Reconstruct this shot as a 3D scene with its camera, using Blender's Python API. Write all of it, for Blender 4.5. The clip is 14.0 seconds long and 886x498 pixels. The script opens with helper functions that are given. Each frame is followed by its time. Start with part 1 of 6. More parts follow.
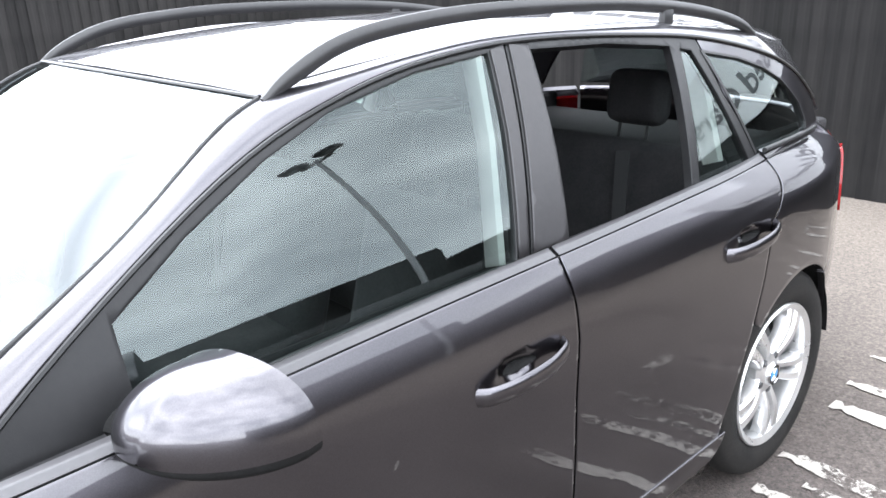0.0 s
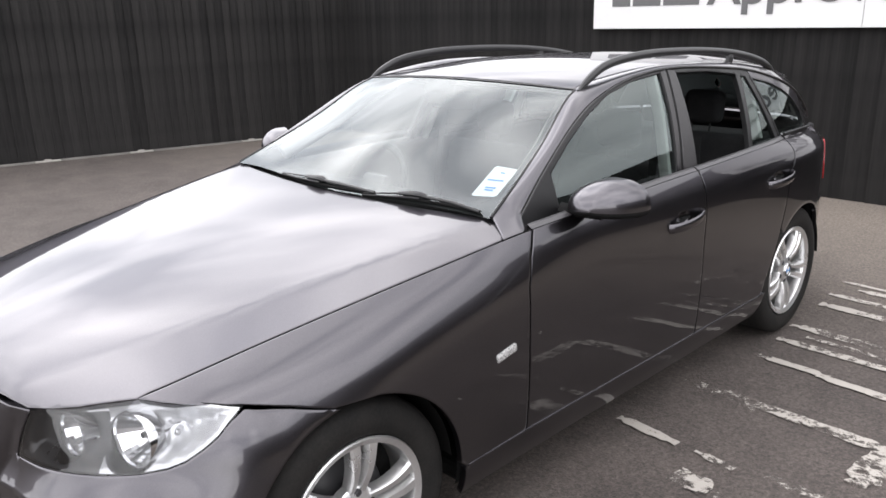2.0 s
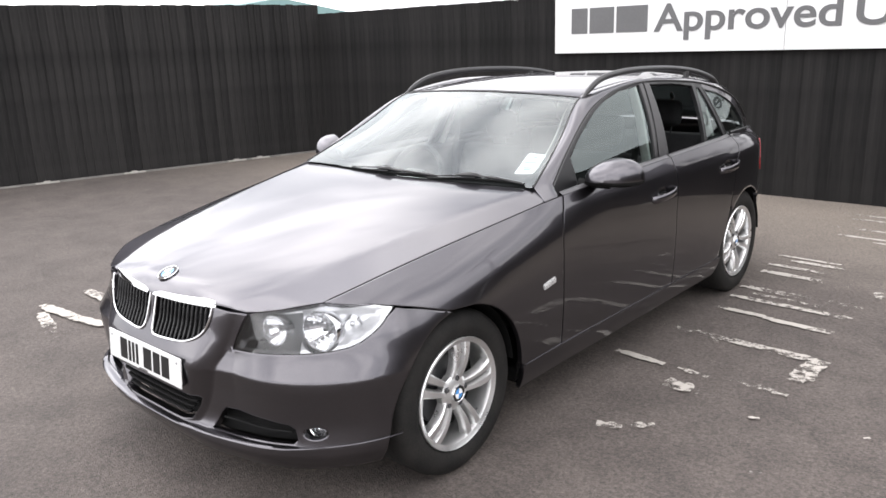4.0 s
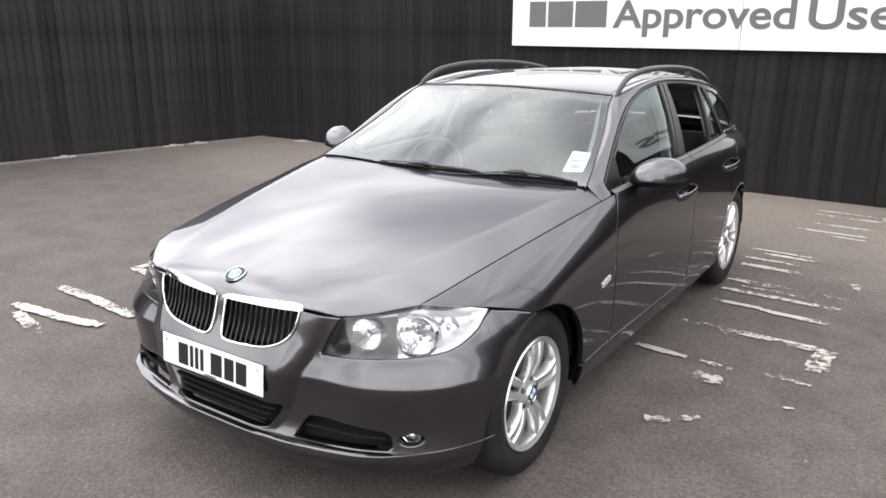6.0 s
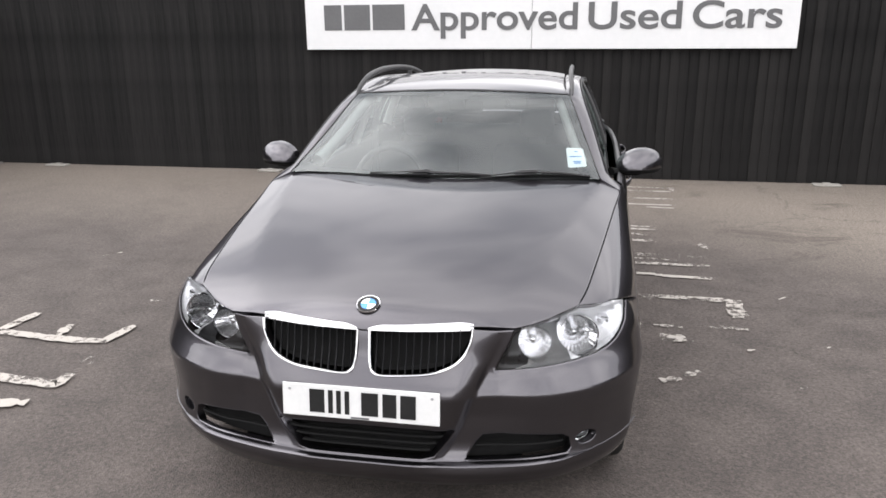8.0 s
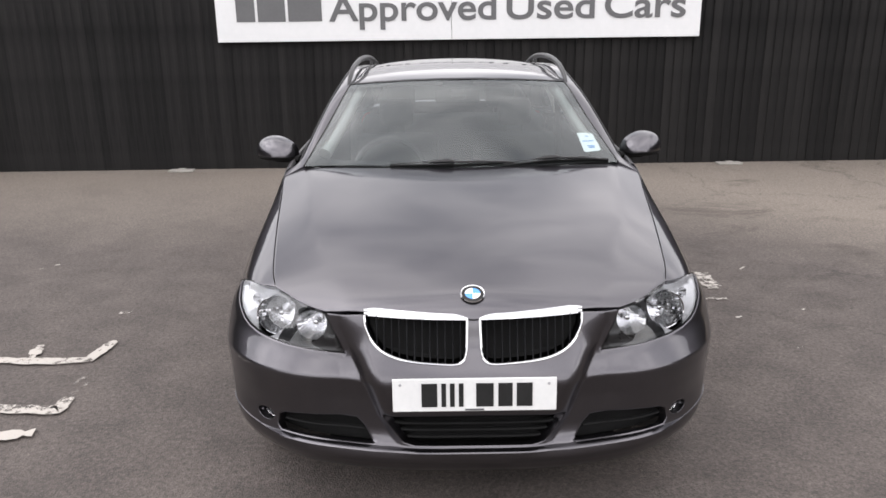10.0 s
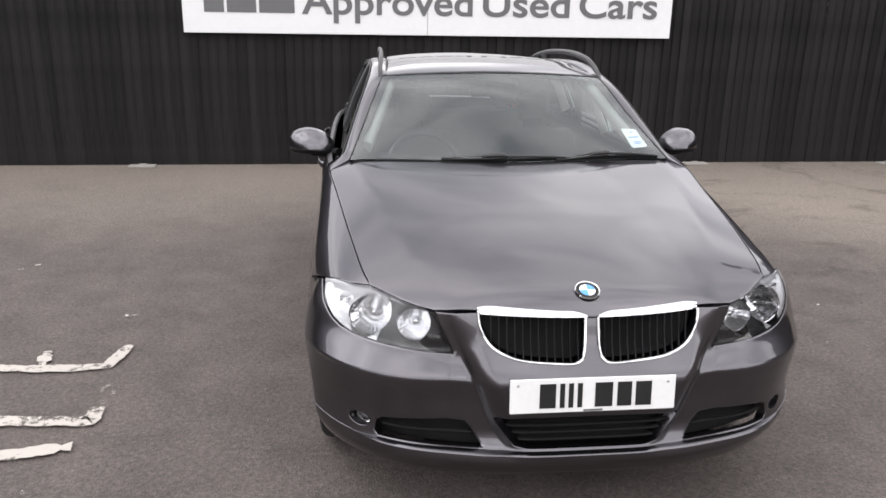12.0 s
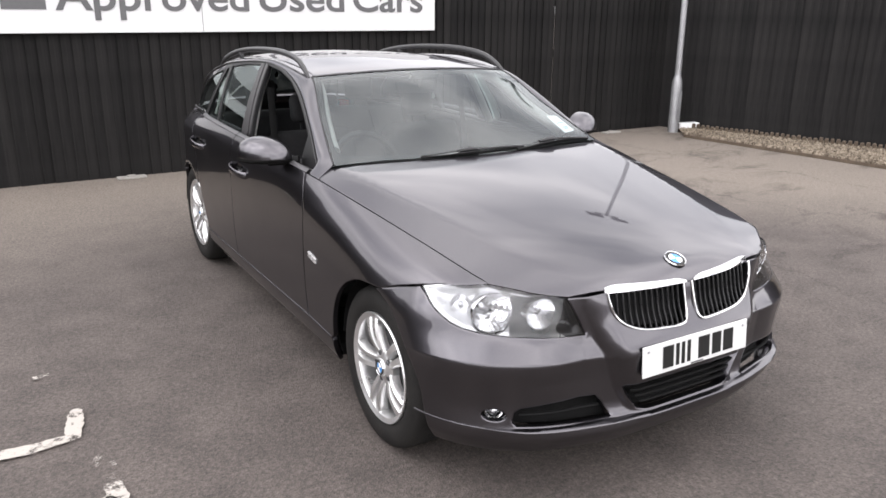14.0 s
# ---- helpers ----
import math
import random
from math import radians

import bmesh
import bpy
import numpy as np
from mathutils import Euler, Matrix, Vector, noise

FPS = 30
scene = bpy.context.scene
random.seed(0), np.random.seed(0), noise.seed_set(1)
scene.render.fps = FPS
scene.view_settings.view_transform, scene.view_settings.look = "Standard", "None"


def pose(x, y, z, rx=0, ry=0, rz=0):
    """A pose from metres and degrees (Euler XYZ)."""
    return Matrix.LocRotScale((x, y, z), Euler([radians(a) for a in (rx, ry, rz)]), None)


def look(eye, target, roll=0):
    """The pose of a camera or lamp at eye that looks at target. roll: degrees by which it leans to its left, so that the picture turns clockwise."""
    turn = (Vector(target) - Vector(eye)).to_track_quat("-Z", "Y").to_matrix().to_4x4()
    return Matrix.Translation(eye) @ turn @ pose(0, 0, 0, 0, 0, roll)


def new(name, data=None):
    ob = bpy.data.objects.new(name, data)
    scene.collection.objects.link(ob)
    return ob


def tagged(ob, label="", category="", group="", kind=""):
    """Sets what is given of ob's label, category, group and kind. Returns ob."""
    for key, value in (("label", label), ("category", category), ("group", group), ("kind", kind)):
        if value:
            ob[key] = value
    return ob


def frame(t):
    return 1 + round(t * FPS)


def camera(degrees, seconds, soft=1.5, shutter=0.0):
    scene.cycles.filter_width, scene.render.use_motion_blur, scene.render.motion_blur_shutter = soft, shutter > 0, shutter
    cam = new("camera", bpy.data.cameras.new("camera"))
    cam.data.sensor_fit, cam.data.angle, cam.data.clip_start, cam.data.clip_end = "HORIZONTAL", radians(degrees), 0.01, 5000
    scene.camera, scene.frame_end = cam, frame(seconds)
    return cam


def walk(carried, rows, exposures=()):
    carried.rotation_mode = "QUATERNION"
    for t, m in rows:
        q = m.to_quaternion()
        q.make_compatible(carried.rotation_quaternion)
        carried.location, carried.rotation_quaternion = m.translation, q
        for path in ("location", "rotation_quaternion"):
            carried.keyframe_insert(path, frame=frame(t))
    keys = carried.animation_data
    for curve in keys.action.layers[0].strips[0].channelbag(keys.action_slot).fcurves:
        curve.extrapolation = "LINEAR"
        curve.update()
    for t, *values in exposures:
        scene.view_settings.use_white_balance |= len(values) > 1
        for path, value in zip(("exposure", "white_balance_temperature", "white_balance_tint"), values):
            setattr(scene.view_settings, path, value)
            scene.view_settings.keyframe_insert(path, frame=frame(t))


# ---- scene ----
import itertools

cam = camera(59.9, 14.0, soft=1.6)
PATH = [
    (0, (1.722, -0.711, 1.492), (0.31, 0.534, 0.817), -2.6),
    (0.5, (1.869, -1.11, 1.493), (0.478, 0.188, 0.878), -2.4),
    (1, (2.001, -1.565, 1.515), (0.623, -0.249, 0.909), -2.5),
    (1.5, (2.129, -1.985, 1.541), (0.759, -0.654, 0.948), -2.0),
    (2, (2.283, -2.403, 1.584), (0.901, -1.08, 1.002), -1.4),
    (2.5, (2.389, -2.768, 1.588), (1.055, -1.387, 1.029), -1.8),
    (3, (2.53, -3.069, 1.607), (1.207, -1.672, 1.063), -2.1),
    (3.2, (2.595, -3.159, 1.586), (1.273, -1.756, 1.054), -2.3),
    (5.3, (2.409, -3.508, 1.628), (1.226, -1.997, 1.068), 0.0),
    (5.5, (2.332, -3.55, 1.623), (1.169, -2.024, 1.059), 0.1),
    (6, (2.045, -3.713, 1.645), (0.964, -2.126, 1.084), 0.2),
    (6.5, (1.747, -3.931, 1.643), (0.839, -2.238, 1.084), 0.4),
    (7, (1.41, -4.097, 1.665), (0.665, -2.333, 1.086), 0.2),
    (7.5, (1.059, -4.181, 1.668), (0.49, -2.353, 1.09), 0.1),
    (8, (0.674, -4.273, 1.674), (0.32, -2.386, 1.114), -0.5),
    (8.5, (0.353, -4.278, 1.647), (0.129, -2.371, 1.088), -0.5),
    (8.7, (0.244, -4.282, 1.653), (0.066, -2.371, 1.091), -0.8),
    (11, (-0.233, -4.359, 1.663), (-0.155, -2.448, 1.079), 0.8),
    (11.5, (-0.39, -4.298, 1.629), (-0.272, -2.388, 1.047), 1.4),
    (12, (-0.698, -4.204, 1.616), (-0.488, -2.301, 1.036), 0.9),
    (12.5, (-1.096, -4.177, 1.644), (-0.603, -2.33, 1.055), 0.8),
    (13, (-1.419, -4.046, 1.623), (-0.73, -2.266, 1.026), 0.8),
    (13.5, (-1.677, -3.898, 1.614), (-0.844, -2.179, 1.021), 0.2),
    (14, (-2.037, -3.797, 1.634), (-1.051, -2.16, 1.042), 0.4),
]
EXPOSURES = [(0.0, 1.76, 6060, 9), (0.5, 1.44, 6120, 10), (1.0, 0.97, 6260, 11), (1.5, 0.65, 6380, 11), (2.0, 0.54, 6480, 12), (3.0, 0.62, 6520, 12), (5.5, 0.74, 6520, 11), (7.0, 0.57, 6520, 11), (8.5, 0.41, 6540, 12), (11.0, 0.33, 6540, 13), (14.0, 0.58, 6540, 13)]
walk(cam, [(t, look(eye, target, roll)) for t, eye, target, roll in PATH], EXPOSURES)

# ---- world and sun: a bright, broken overcast ----
world = bpy.data.worlds.new("overcast_sky")
scene.world = world
world.use_nodes = True
wt = world.node_tree
wt.nodes.clear()
w_out = wt.nodes.new("ShaderNodeOutputWorld")
w_bg = wt.nodes.new("ShaderNodeBackground")
w_sky = wt.nodes.new("ShaderNodeTexSky")
w_sky.sky_type, w_sky.sun_disc = "NISHITA", False
SKY_LOW, SKY_HIGH = 22.0, 38.0
SUN_EL, SUN_AZ = radians(45), radians(-81)
w_sky.sun_elevation, w_sky.sun_rotation = SUN_EL, SUN_AZ
SUN_DIR = (math.sin(SUN_AZ) * math.cos(SUN_EL), math.cos(SUN_AZ) * math.cos(SUN_EL), math.sin(SUN_EL))
w_tc = wt.nodes.new("ShaderNodeTexCoord")
w_map = wt.nodes.new("ShaderNodeMapping")
w_map.inputs["Scale"].default_value = (1.0, 1.0, 2.2)
w_noise = wt.nodes.new("ShaderNodeTexNoise")
w_noise.inputs["Scale"].default_value, w_noise.inputs["Detail"].default_value = 3.0, 4
w_noise.inputs["Roughness"].default_value, w_noise.inputs["Distortion"].default_value = 0.45, 0.4
w_ramp = wt.nodes.new("ShaderNodeValToRGB")
w_ramp.color_ramp.elements[0].position, w_ramp.color_ramp.elements[1].position = 0.30, 0.72
w_ramp.color_ramp.elements[0].color = (0.50, 0.515, 0.55, 1)
w_ramp.color_ramp.elements[1].color = (1.52, 1.50, 1.50, 1)
# the cloud is brighter towards the hidden sun
w_dot = wt.nodes.new("ShaderNodeVectorMath")
w_dot.operation = "DOT_PRODUCT"
w_dot.inputs[1].default_value = SUN_DIR
w_glow = wt.nodes.new("ShaderNodeMapRange")
w_glow.interpolation_type = "SMOOTHSTEP"
for key, value in (("From Min", 0.77), ("From Max", 1.0), ("To Min", SKY_LOW), ("To Max", SKY_HIGH)):
    w_glow.inputs[key].default_value = value
w_side = wt.nodes.new("ShaderNodeVectorMath")
w_side.operation = "DOT_PRODUCT"
w_side.inputs[1].default_value = (0.0, 1.0, 0.0)
w_drift = wt.nodes.new("ShaderNodeMapRange")
for key, value in (("From Min", 0.0), ("From Max", 0.95), ("To Min", 1.0), ("To Max", 0.58)):
    w_drift.inputs[key].default_value = value
w_lit = wt.nodes.new("ShaderNodeMath")
w_lit.operation = "MULTIPLY"
wt.links.new(w_tc.outputs["Generated"], w_side.inputs[0])
wt.links.new(w_side.outputs["Value"], w_drift.inputs["Value"])
# and paler low down, towards the horizon
w_sep = wt.nodes.new("ShaderNodeSeparateXYZ")
w_low = wt.nodes.new("ShaderNodeMapRange")
w_low.interpolation_type = "SMOOTHSTEP"
for key, value in (("From Min", 0.08), ("From Max", 0.42), ("To Min", 1.0), ("To Max", 0.97)):
    w_low.inputs[key].default_value = value
w_lit2 = wt.nodes.new("ShaderNodeMath")
w_lit2.operation = "MULTIPLY"
wt.links.new(w_tc.outputs["Generated"], w_sep.inputs["Vector"])
wt.links.new(w_sep.outputs["Z"], w_low.inputs["Value"])
wt.links.new(w_low.outputs["Result"], w_lit2.inputs[1])
w_mul = wt.nodes.new("ShaderNodeMixRGB")
w_mul.blend_type = "MULTIPLY"
w_mul.inputs["Fac"].default_value = 1.0
w_mix = wt.nodes.new("ShaderNodeMixRGB")
w_mix.inputs["Fac"].default_value = 0.9
w_bg.inputs["Strength"].default_value = 0.10
wt.links.new(w_tc.outputs["Generated"], w_map.inputs["Vector"])
wt.links.new(w_tc.outputs["Generated"], w_dot.inputs[0])
wt.links.new(w_dot.outputs["Value"], w_glow.inputs["Value"])
wt.links.new(w_map.outputs["Vector"], w_noise.inputs["Vector"])
wt.links.new(w_noise.outputs["Fac"], w_ramp.inputs["Fac"])
wt.links.new(w_ramp.outputs["Color"], w_mul.inputs["Color1"])
wt.links.new(w_glow.outputs["Result"], w_lit.inputs[0])
wt.links.new(w_drift.outputs["Result"], w_lit.inputs[1])
wt.links.new(w_lit.outputs["Value"], w_lit2.inputs[0])
wt.links.new(w_lit2.outputs["Value"], w_mul.inputs["Color2"])
wt.links.new(w_sky.outputs["Color"], w_mix.inputs["Color1"])
wt.links.new(w_mul.outputs["Color"], w_mix.inputs["Color2"])
wt.links.new(w_mix.outputs["Color"], w_bg.inputs["Color"])
wt.links.new(w_bg.outputs["Background"], w_out.inputs["Surface"])

sun_data = bpy.data.lights.new("sun", "SUN")
sun_data.energy, sun_data.angle, sun_data.color = 0.4, radians(165), (1.0, 0.97, 0.93)
sun = new("sun", sun_data)
sun.matrix_world = look((0, 0, 0), [-c for c in SUN_DIR])


# ---- materials ----
def mat_base(name, color, rough=0.5, metal=0.0, spec=0.5):
    m = bpy.data.materials.new(name)
    m.use_nodes = True
    b = m.node_tree.nodes["Principled BSDF"]
    b.inputs["Base Color"].default_value = (*color, 1)
    b.inputs["Roughness"].default_value = rough
    b.inputs["Metallic"].default_value = metal
    b.inputs["Specular IOR Level"].default_value = spec
    return m, b, m.node_tree


def node(nt, kind, **values):
    n = nt.nodes.new(kind)
    for key, value in values.items():
        n.inputs[key.replace("_", " ")].default_value = value
    return n


def varied(name, dark, light, scale, rough=0.6, metal=0.0, spec=0.5, bump=0.0, bump_scale=None, stretch=(1, 1, 1), fine=0.4, rough_var=0.1, coords="Object"):
    """A colour that wanders between two tones at two scales, with grain as bump."""
    m, b, nt = mat_base(name, light, rough, metal, spec)
    tc = nt.nodes.new("ShaderNodeTexCoord")
    mp = node(nt, "ShaderNodeMapping", Scale=stretch)
    nt.links.new(tc.outputs[coords], mp.inputs["Vector"])
    big = node(nt, "ShaderNodeTexNoise", Scale=scale, Detail=6.0, Roughness=0.6)
    small = node(nt, "ShaderNodeTexNoise", Scale=scale * 14, Detail=4.0, Roughness=0.6)
    for n in (big, small):
        nt.links.new(mp.outputs["Vector"], n.inputs["Vector"])
    mixf = nt.nodes.new("ShaderNodeMix")
    mixf.inputs["Factor"].default_value = fine
    nt.links.new(big.outputs["Fac"], mixf.inputs["A"])
    nt.links.new(small.outputs["Fac"], mixf.inputs["B"])
    ramp = nt.nodes.new("ShaderNodeValToRGB")
    ramp.color_ramp.elements[0].position, ramp.color_ramp.elements[1].position = 0.36, 0.64
    ramp.color_ramp.elements[0].color, ramp.color_ramp.elements[1].color = (*dark, 1), (*light, 1)
    nt.links.new(mixf.outputs["Result"], ramp.inputs["Fac"])
    nt.links.new(ramp.outputs["Color"], b.inputs["Base Color"])
    if rough_var:
        mr = node(nt, "ShaderNodeMapRange", To_Min=max(rough - rough_var, 0.02), To_Max=min(rough + rough_var, 1.0))
        nt.links.new(big.outputs["Fac"], mr.inputs["Value"])
        nt.links.new(mr.outputs["Result"], b.inputs["Roughness"])
    if bump:
        bn = node(nt, "ShaderNodeBump", Strength=bump, Distance=0.01)
        src = small
        if bump_scale:
            src = node(nt, "ShaderNodeTexNoise", Scale=bump_scale, Detail=3.0)
            nt.links.new(mp.outputs["Vector"], src.inputs["Vector"])
        nt.links.new(src.outputs["Fac"], bn.inputs["Height"])
        nt.links.new(bn.outputs["Normal"], b.inputs["Normal"])
    return m


def car_paint():
    m, b, nt = mat_base("graphite_metallic_paint", (0.09, 0.085, 0.1), 0.3, 1.0, 0.5)
    tc = nt.nodes.new("ShaderNodeTexCoord")
    flake = node(nt, "ShaderNodeTexVoronoi", Scale=900.0)
    nt.links.new(tc.outputs["Object"], flake.inputs["Vector"])
    ramp = nt.nodes.new("ShaderNodeValToRGB")
    ramp.color_ramp.elements[0].color, ramp.color_ramp.elements[1].color = (0.072, 0.0682, 0.0755, 1), (0.094, 0.0893, 0.0990, 1)
    nt.links.new(flake.outputs["Color"], ramp.inputs["Fac"])
    dust = node(nt, "ShaderNodeTexNoise", Scale=5.0, Detail=6.0)
    nt.links.new(tc.outputs["Object"], dust.inputs["Vector"])
    mr = node(nt, "ShaderNodeMapRange", To_Min=0.27, To_Max=0.34)
    nt.links.new(dust.outputs["Fac"], mr.inputs["Value"])
    nt.links.new(mr.outputs["Result"], b.inputs["Roughness"])
    nt.links.new(ramp.outputs["Color"], b.inputs["Base Color"])
    b.inputs["Specular Tint"].default_value = (0.56, 0.56, 0.58, 1)
    b.inputs["Coat Weight"].default_value = 1.0
    b.inputs["Coat Roughness"].default_value = 0.025
    b.inputs["Coat IOR"].default_value = 1.5
    return m


def glass_mat(name, tint, ior=1.78, sheen=(1, 1, 1)):
    m = bpy.data.materials.new(name)
    m.use_nodes = True
    nt = m.node_tree
    nt.nodes.clear()
    out = nt.nodes.new("ShaderNodeOutputMaterial")
    tr = node(nt, "ShaderNodeBsdfTransparent", Color=(*tint, 1))
    gl = node(nt, "ShaderNodeBsdfGlossy", Color=(*sheen, 1), Roughness=0.01)
    fr = node(nt, "ShaderNodeFresnel", IOR=ior)
    mx = nt.nodes.new("ShaderNodeMixShader")
    nt.links.new(fr.outputs["Fac"], mx.inputs["Fac"])
    nt.links.new(tr.outputs["BSDF"], mx.inputs[1])
    nt.links.new(gl.outputs["BSDF"], mx.inputs[2])
    nt.links.new(mx.outputs["Shader"], out.inputs["Surface"])
    return m


def asphalt():
    m, b, nt = mat_base("worn_asphalt", (0.1, 0.1, 0.1), 0.85)
    tc = nt.nodes.new("ShaderNodeTexCoord")
    big = node(nt, "ShaderNodeTexNoise", Scale=0.35, Detail=5.0, Roughness=0.6)
    mid = node(nt, "ShaderNodeTexNoise", Scale=3.0, Detail=6.0, Roughness=0.65)
    grain = node(nt, "ShaderNodeTexVoronoi", Scale=150.0)
    for n in (big, mid, grain):
        nt.links.new(tc.outputs["Object"], n.inputs["Vector"])
    r1 = nt.nodes.new("ShaderNodeValToRGB")
    r1.color_ramp.elements[0].position, r1.color_ramp.elements[1].position = 0.37, 0.63
    r1.color_ramp.elements[0].color, r1.color_ramp.elements[1].color = (0.0640, 0.0540, 0.0497, 1), (0.0910, 0.0770, 0.0705, 1)
    nt.links.new(mid.outputs["Fac"], r1.inputs["Fac"])
    # pale dust gathers towards the back fence and the gravel strip
    sep = nt.nodes.new("ShaderNodeSeparateXYZ")
    nt.links.new(tc.outputs["Object"], sep.inputs["Vector"])
    warp = node(nt, "ShaderNodeMath")
    warp.operation = "MULTIPLY_ADD"
    warp.inputs[1].default_value = 2.6
    nt.links.new(big.outputs["Fac"], warp.inputs[0])
    nt.links.new(sep.outputs["Y"], warp.inputs[2])
    east = node(nt, "ShaderNodeMapRange", From_Min=1.4, From_Max=5.4, To_Min=0.0, To_Max=3.6)
    nt.links.new(sep.outputs["X"], east.inputs["Value"])
    both_ways = node(nt, "ShaderNodeMath")
    nt.links.new(warp.outputs["Value"], both_ways.inputs[0])
    nt.links.new(east.outputs["Result"], both_ways.inputs[1])
    mr = node(nt, "ShaderNodeMapRange", From_Min=2.7, From_Max=5.4, To_Min=0.0, To_Max=0.9)
    nt.links.new(both_ways.outputs["Value"], mr.inputs["Value"])
    mx = nt.nodes.new("ShaderNodeMixRGB")
    mx.inputs["Color2"].default_value = (0.188, 0.163, 0.140, 1)
    nt.links.new(mr.outputs["Result"], mx.inputs["Fac"])
    nt.links.new(r1.outputs["Color"], mx.inputs["Color1"])
    # broad, faint tyre-dark patches everywhere; dark scuffs and damp marks on the dusty side
    smap = node(nt, "ShaderNodeMapping", Scale=(0.8, 1.25, 1))
    nt.links.new(tc.outputs["Object"], smap.inputs["Vector"])
    stain = node(nt, "ShaderNodeTexNoise", Scale=1.3, Detail=9.0, Roughness=0.7, Distortion=0.5)
    nt.links.new(smap.outputs["Vector"], stain.inputs["Vector"])
    sr = nt.nodes.new("ShaderNodeValToRGB")
    sr.color_ramp.elements[0].position, sr.color_ramp.elements[1].position = 0.34, 0.46
    sr.color_ramp.elements[0].color, sr.color_ramp.elements[1].color = (0.46, 0.44, 0.43, 1), (1, 1, 1, 1)
    nt.links.new(stain.outputs["Fac"], sr.inputs["Fac"])
    much = node(nt, "ShaderNodeMapRange", From_Min=1.2, From_Max=2.4, To_Min=0.22, To_Max=0.85)
    nt.links.new(sep.outputs["X"], much.inputs["Value"])
    smul = nt.nodes.new("ShaderNodeMixRGB")
    smul.blend_type = "MULTIPLY"
    nt.links.new(much.outputs["Result"], smul.inputs["Fac"])
    nt.links.new(mx.outputs["Color"], smul.inputs["Color1"])
    nt.links.new(sr.outputs["Color"], smul.inputs["Color2"])
    # fine dark cracks with a wandering line
    crack = node(nt, "ShaderNodeTexVoronoi", Scale=0.55)
    crack.feature = "DISTANCE_TO_EDGE"
    wob = node(nt, "ShaderNodeTexNoise", Scale=2.2, Detail=6.0, Roughness=0.65)
    nt.links.new(tc.outputs["Object"], wob.inputs["Vector"])
    wmix = nt.nodes.new("ShaderNodeVectorMath")
    wmix.operation = "MULTIPLY_ADD"
    wmix.inputs[1].default_value = (0.9, 0.9, 0.0)
    nt.links.new(wob.outputs["Color"], wmix.inputs[0])
    nt.links.new(tc.outputs["Object"], wmix.inputs[2])
    nt.links.new(wmix.outputs["Vector"], crack.inputs["Vector"])
    cr = node(nt, "ShaderNodeMapRange", From_Min=0.002, From_Max=0.012, To_Min=0.55, To_Max=1.0)
    nt.links.new(crack.outputs["Distance"], cr.inputs["Value"])
    cmul = nt.nodes.new("ShaderNodeMixRGB")
    cmul.blend_type = "MULTIPLY"
    cfac = node(nt, "ShaderNodeMapRange", From_Min=1.4, From_Max=2.6, To_Min=0.0, To_Max=0.75)
    nt.links.new(sep.outputs["X"], cfac.inputs["Value"])
    nt.links.new(cfac.outputs["Result"], cmul.inputs["Fac"])
    nt.links.new(smul.outputs["Color"], cmul.inputs["Color1"])
    nt.links.new(cr.outputs["Result"], cmul.inputs["Color2"])
    mx = cmul
    gr = nt.nodes.new("ShaderNodeValToRGB")
    gr.color_ramp.elements[0].color, gr.color_ramp.elements[1].color = (0.62, 0.62, 0.62, 1), (1.35, 1.33, 1.3, 1)
    nt.links.new(grain.outputs["Color"], gr.inputs["Fac"])
    mul = nt.nodes.new("ShaderNodeMixRGB")
    mul.blend_type = "MULTIPLY"
    mul.inputs["Fac"].default_value = 1.0
    nt.links.new(mx.outputs["Color"], mul.inputs["Color1"])
    nt.links.new(gr.outputs["Color"], mul.inputs["Color2"])
    chip = node(nt, "ShaderNodeTexNoise", Scale=48.0, Detail=5.0, Roughness=0.75)
    nt.links.new(tc.outputs["Object"], chip.inputs["Vector"])
    chr_ = nt.nodes.new("ShaderNodeValToRGB")
    chr_.color_ramp.elements[0].position, chr_.color_ramp.elements[1].position = 0.34, 0.66
    chr_.color_ramp.elements[0].color, chr_.color_ramp.elements[1].color = (0.66, 0.66, 0.66, 1), (1.34, 1.33, 1.31, 1)
    nt.links.new(chip.outputs["Fac"], chr_.inputs["Fac"])
    mul2 = nt.nodes.new("ShaderNodeMixRGB")
    mul2.blend_type = "MULTIPLY"
    mul2.inputs["Fac"].default_value = 1.0
    nt.links.new(mul.outputs["Color"], mul2.inputs["Color1"])
    nt.links.new(chr_.outputs["Color"], mul2.inputs["Color2"])
    nt.links.new(mul2.outputs["Color"], b.inputs["Base Color"])
    hsum = node(nt, "ShaderNodeMath")
    nt.links.new(grain.outputs["Distance"], hsum.inputs[0])
    nt.links.new(chip.outputs["Fac"], hsum.inputs[1])
    bn = node(nt, "ShaderNodeBump", Strength=0.6, Distance=0.006)
    nt.links.new(hsum.outputs["Value"], bn.inputs["Height"])
    nt.links.new(bn.outputs["Normal"], b.inputs["Normal"])
    return m


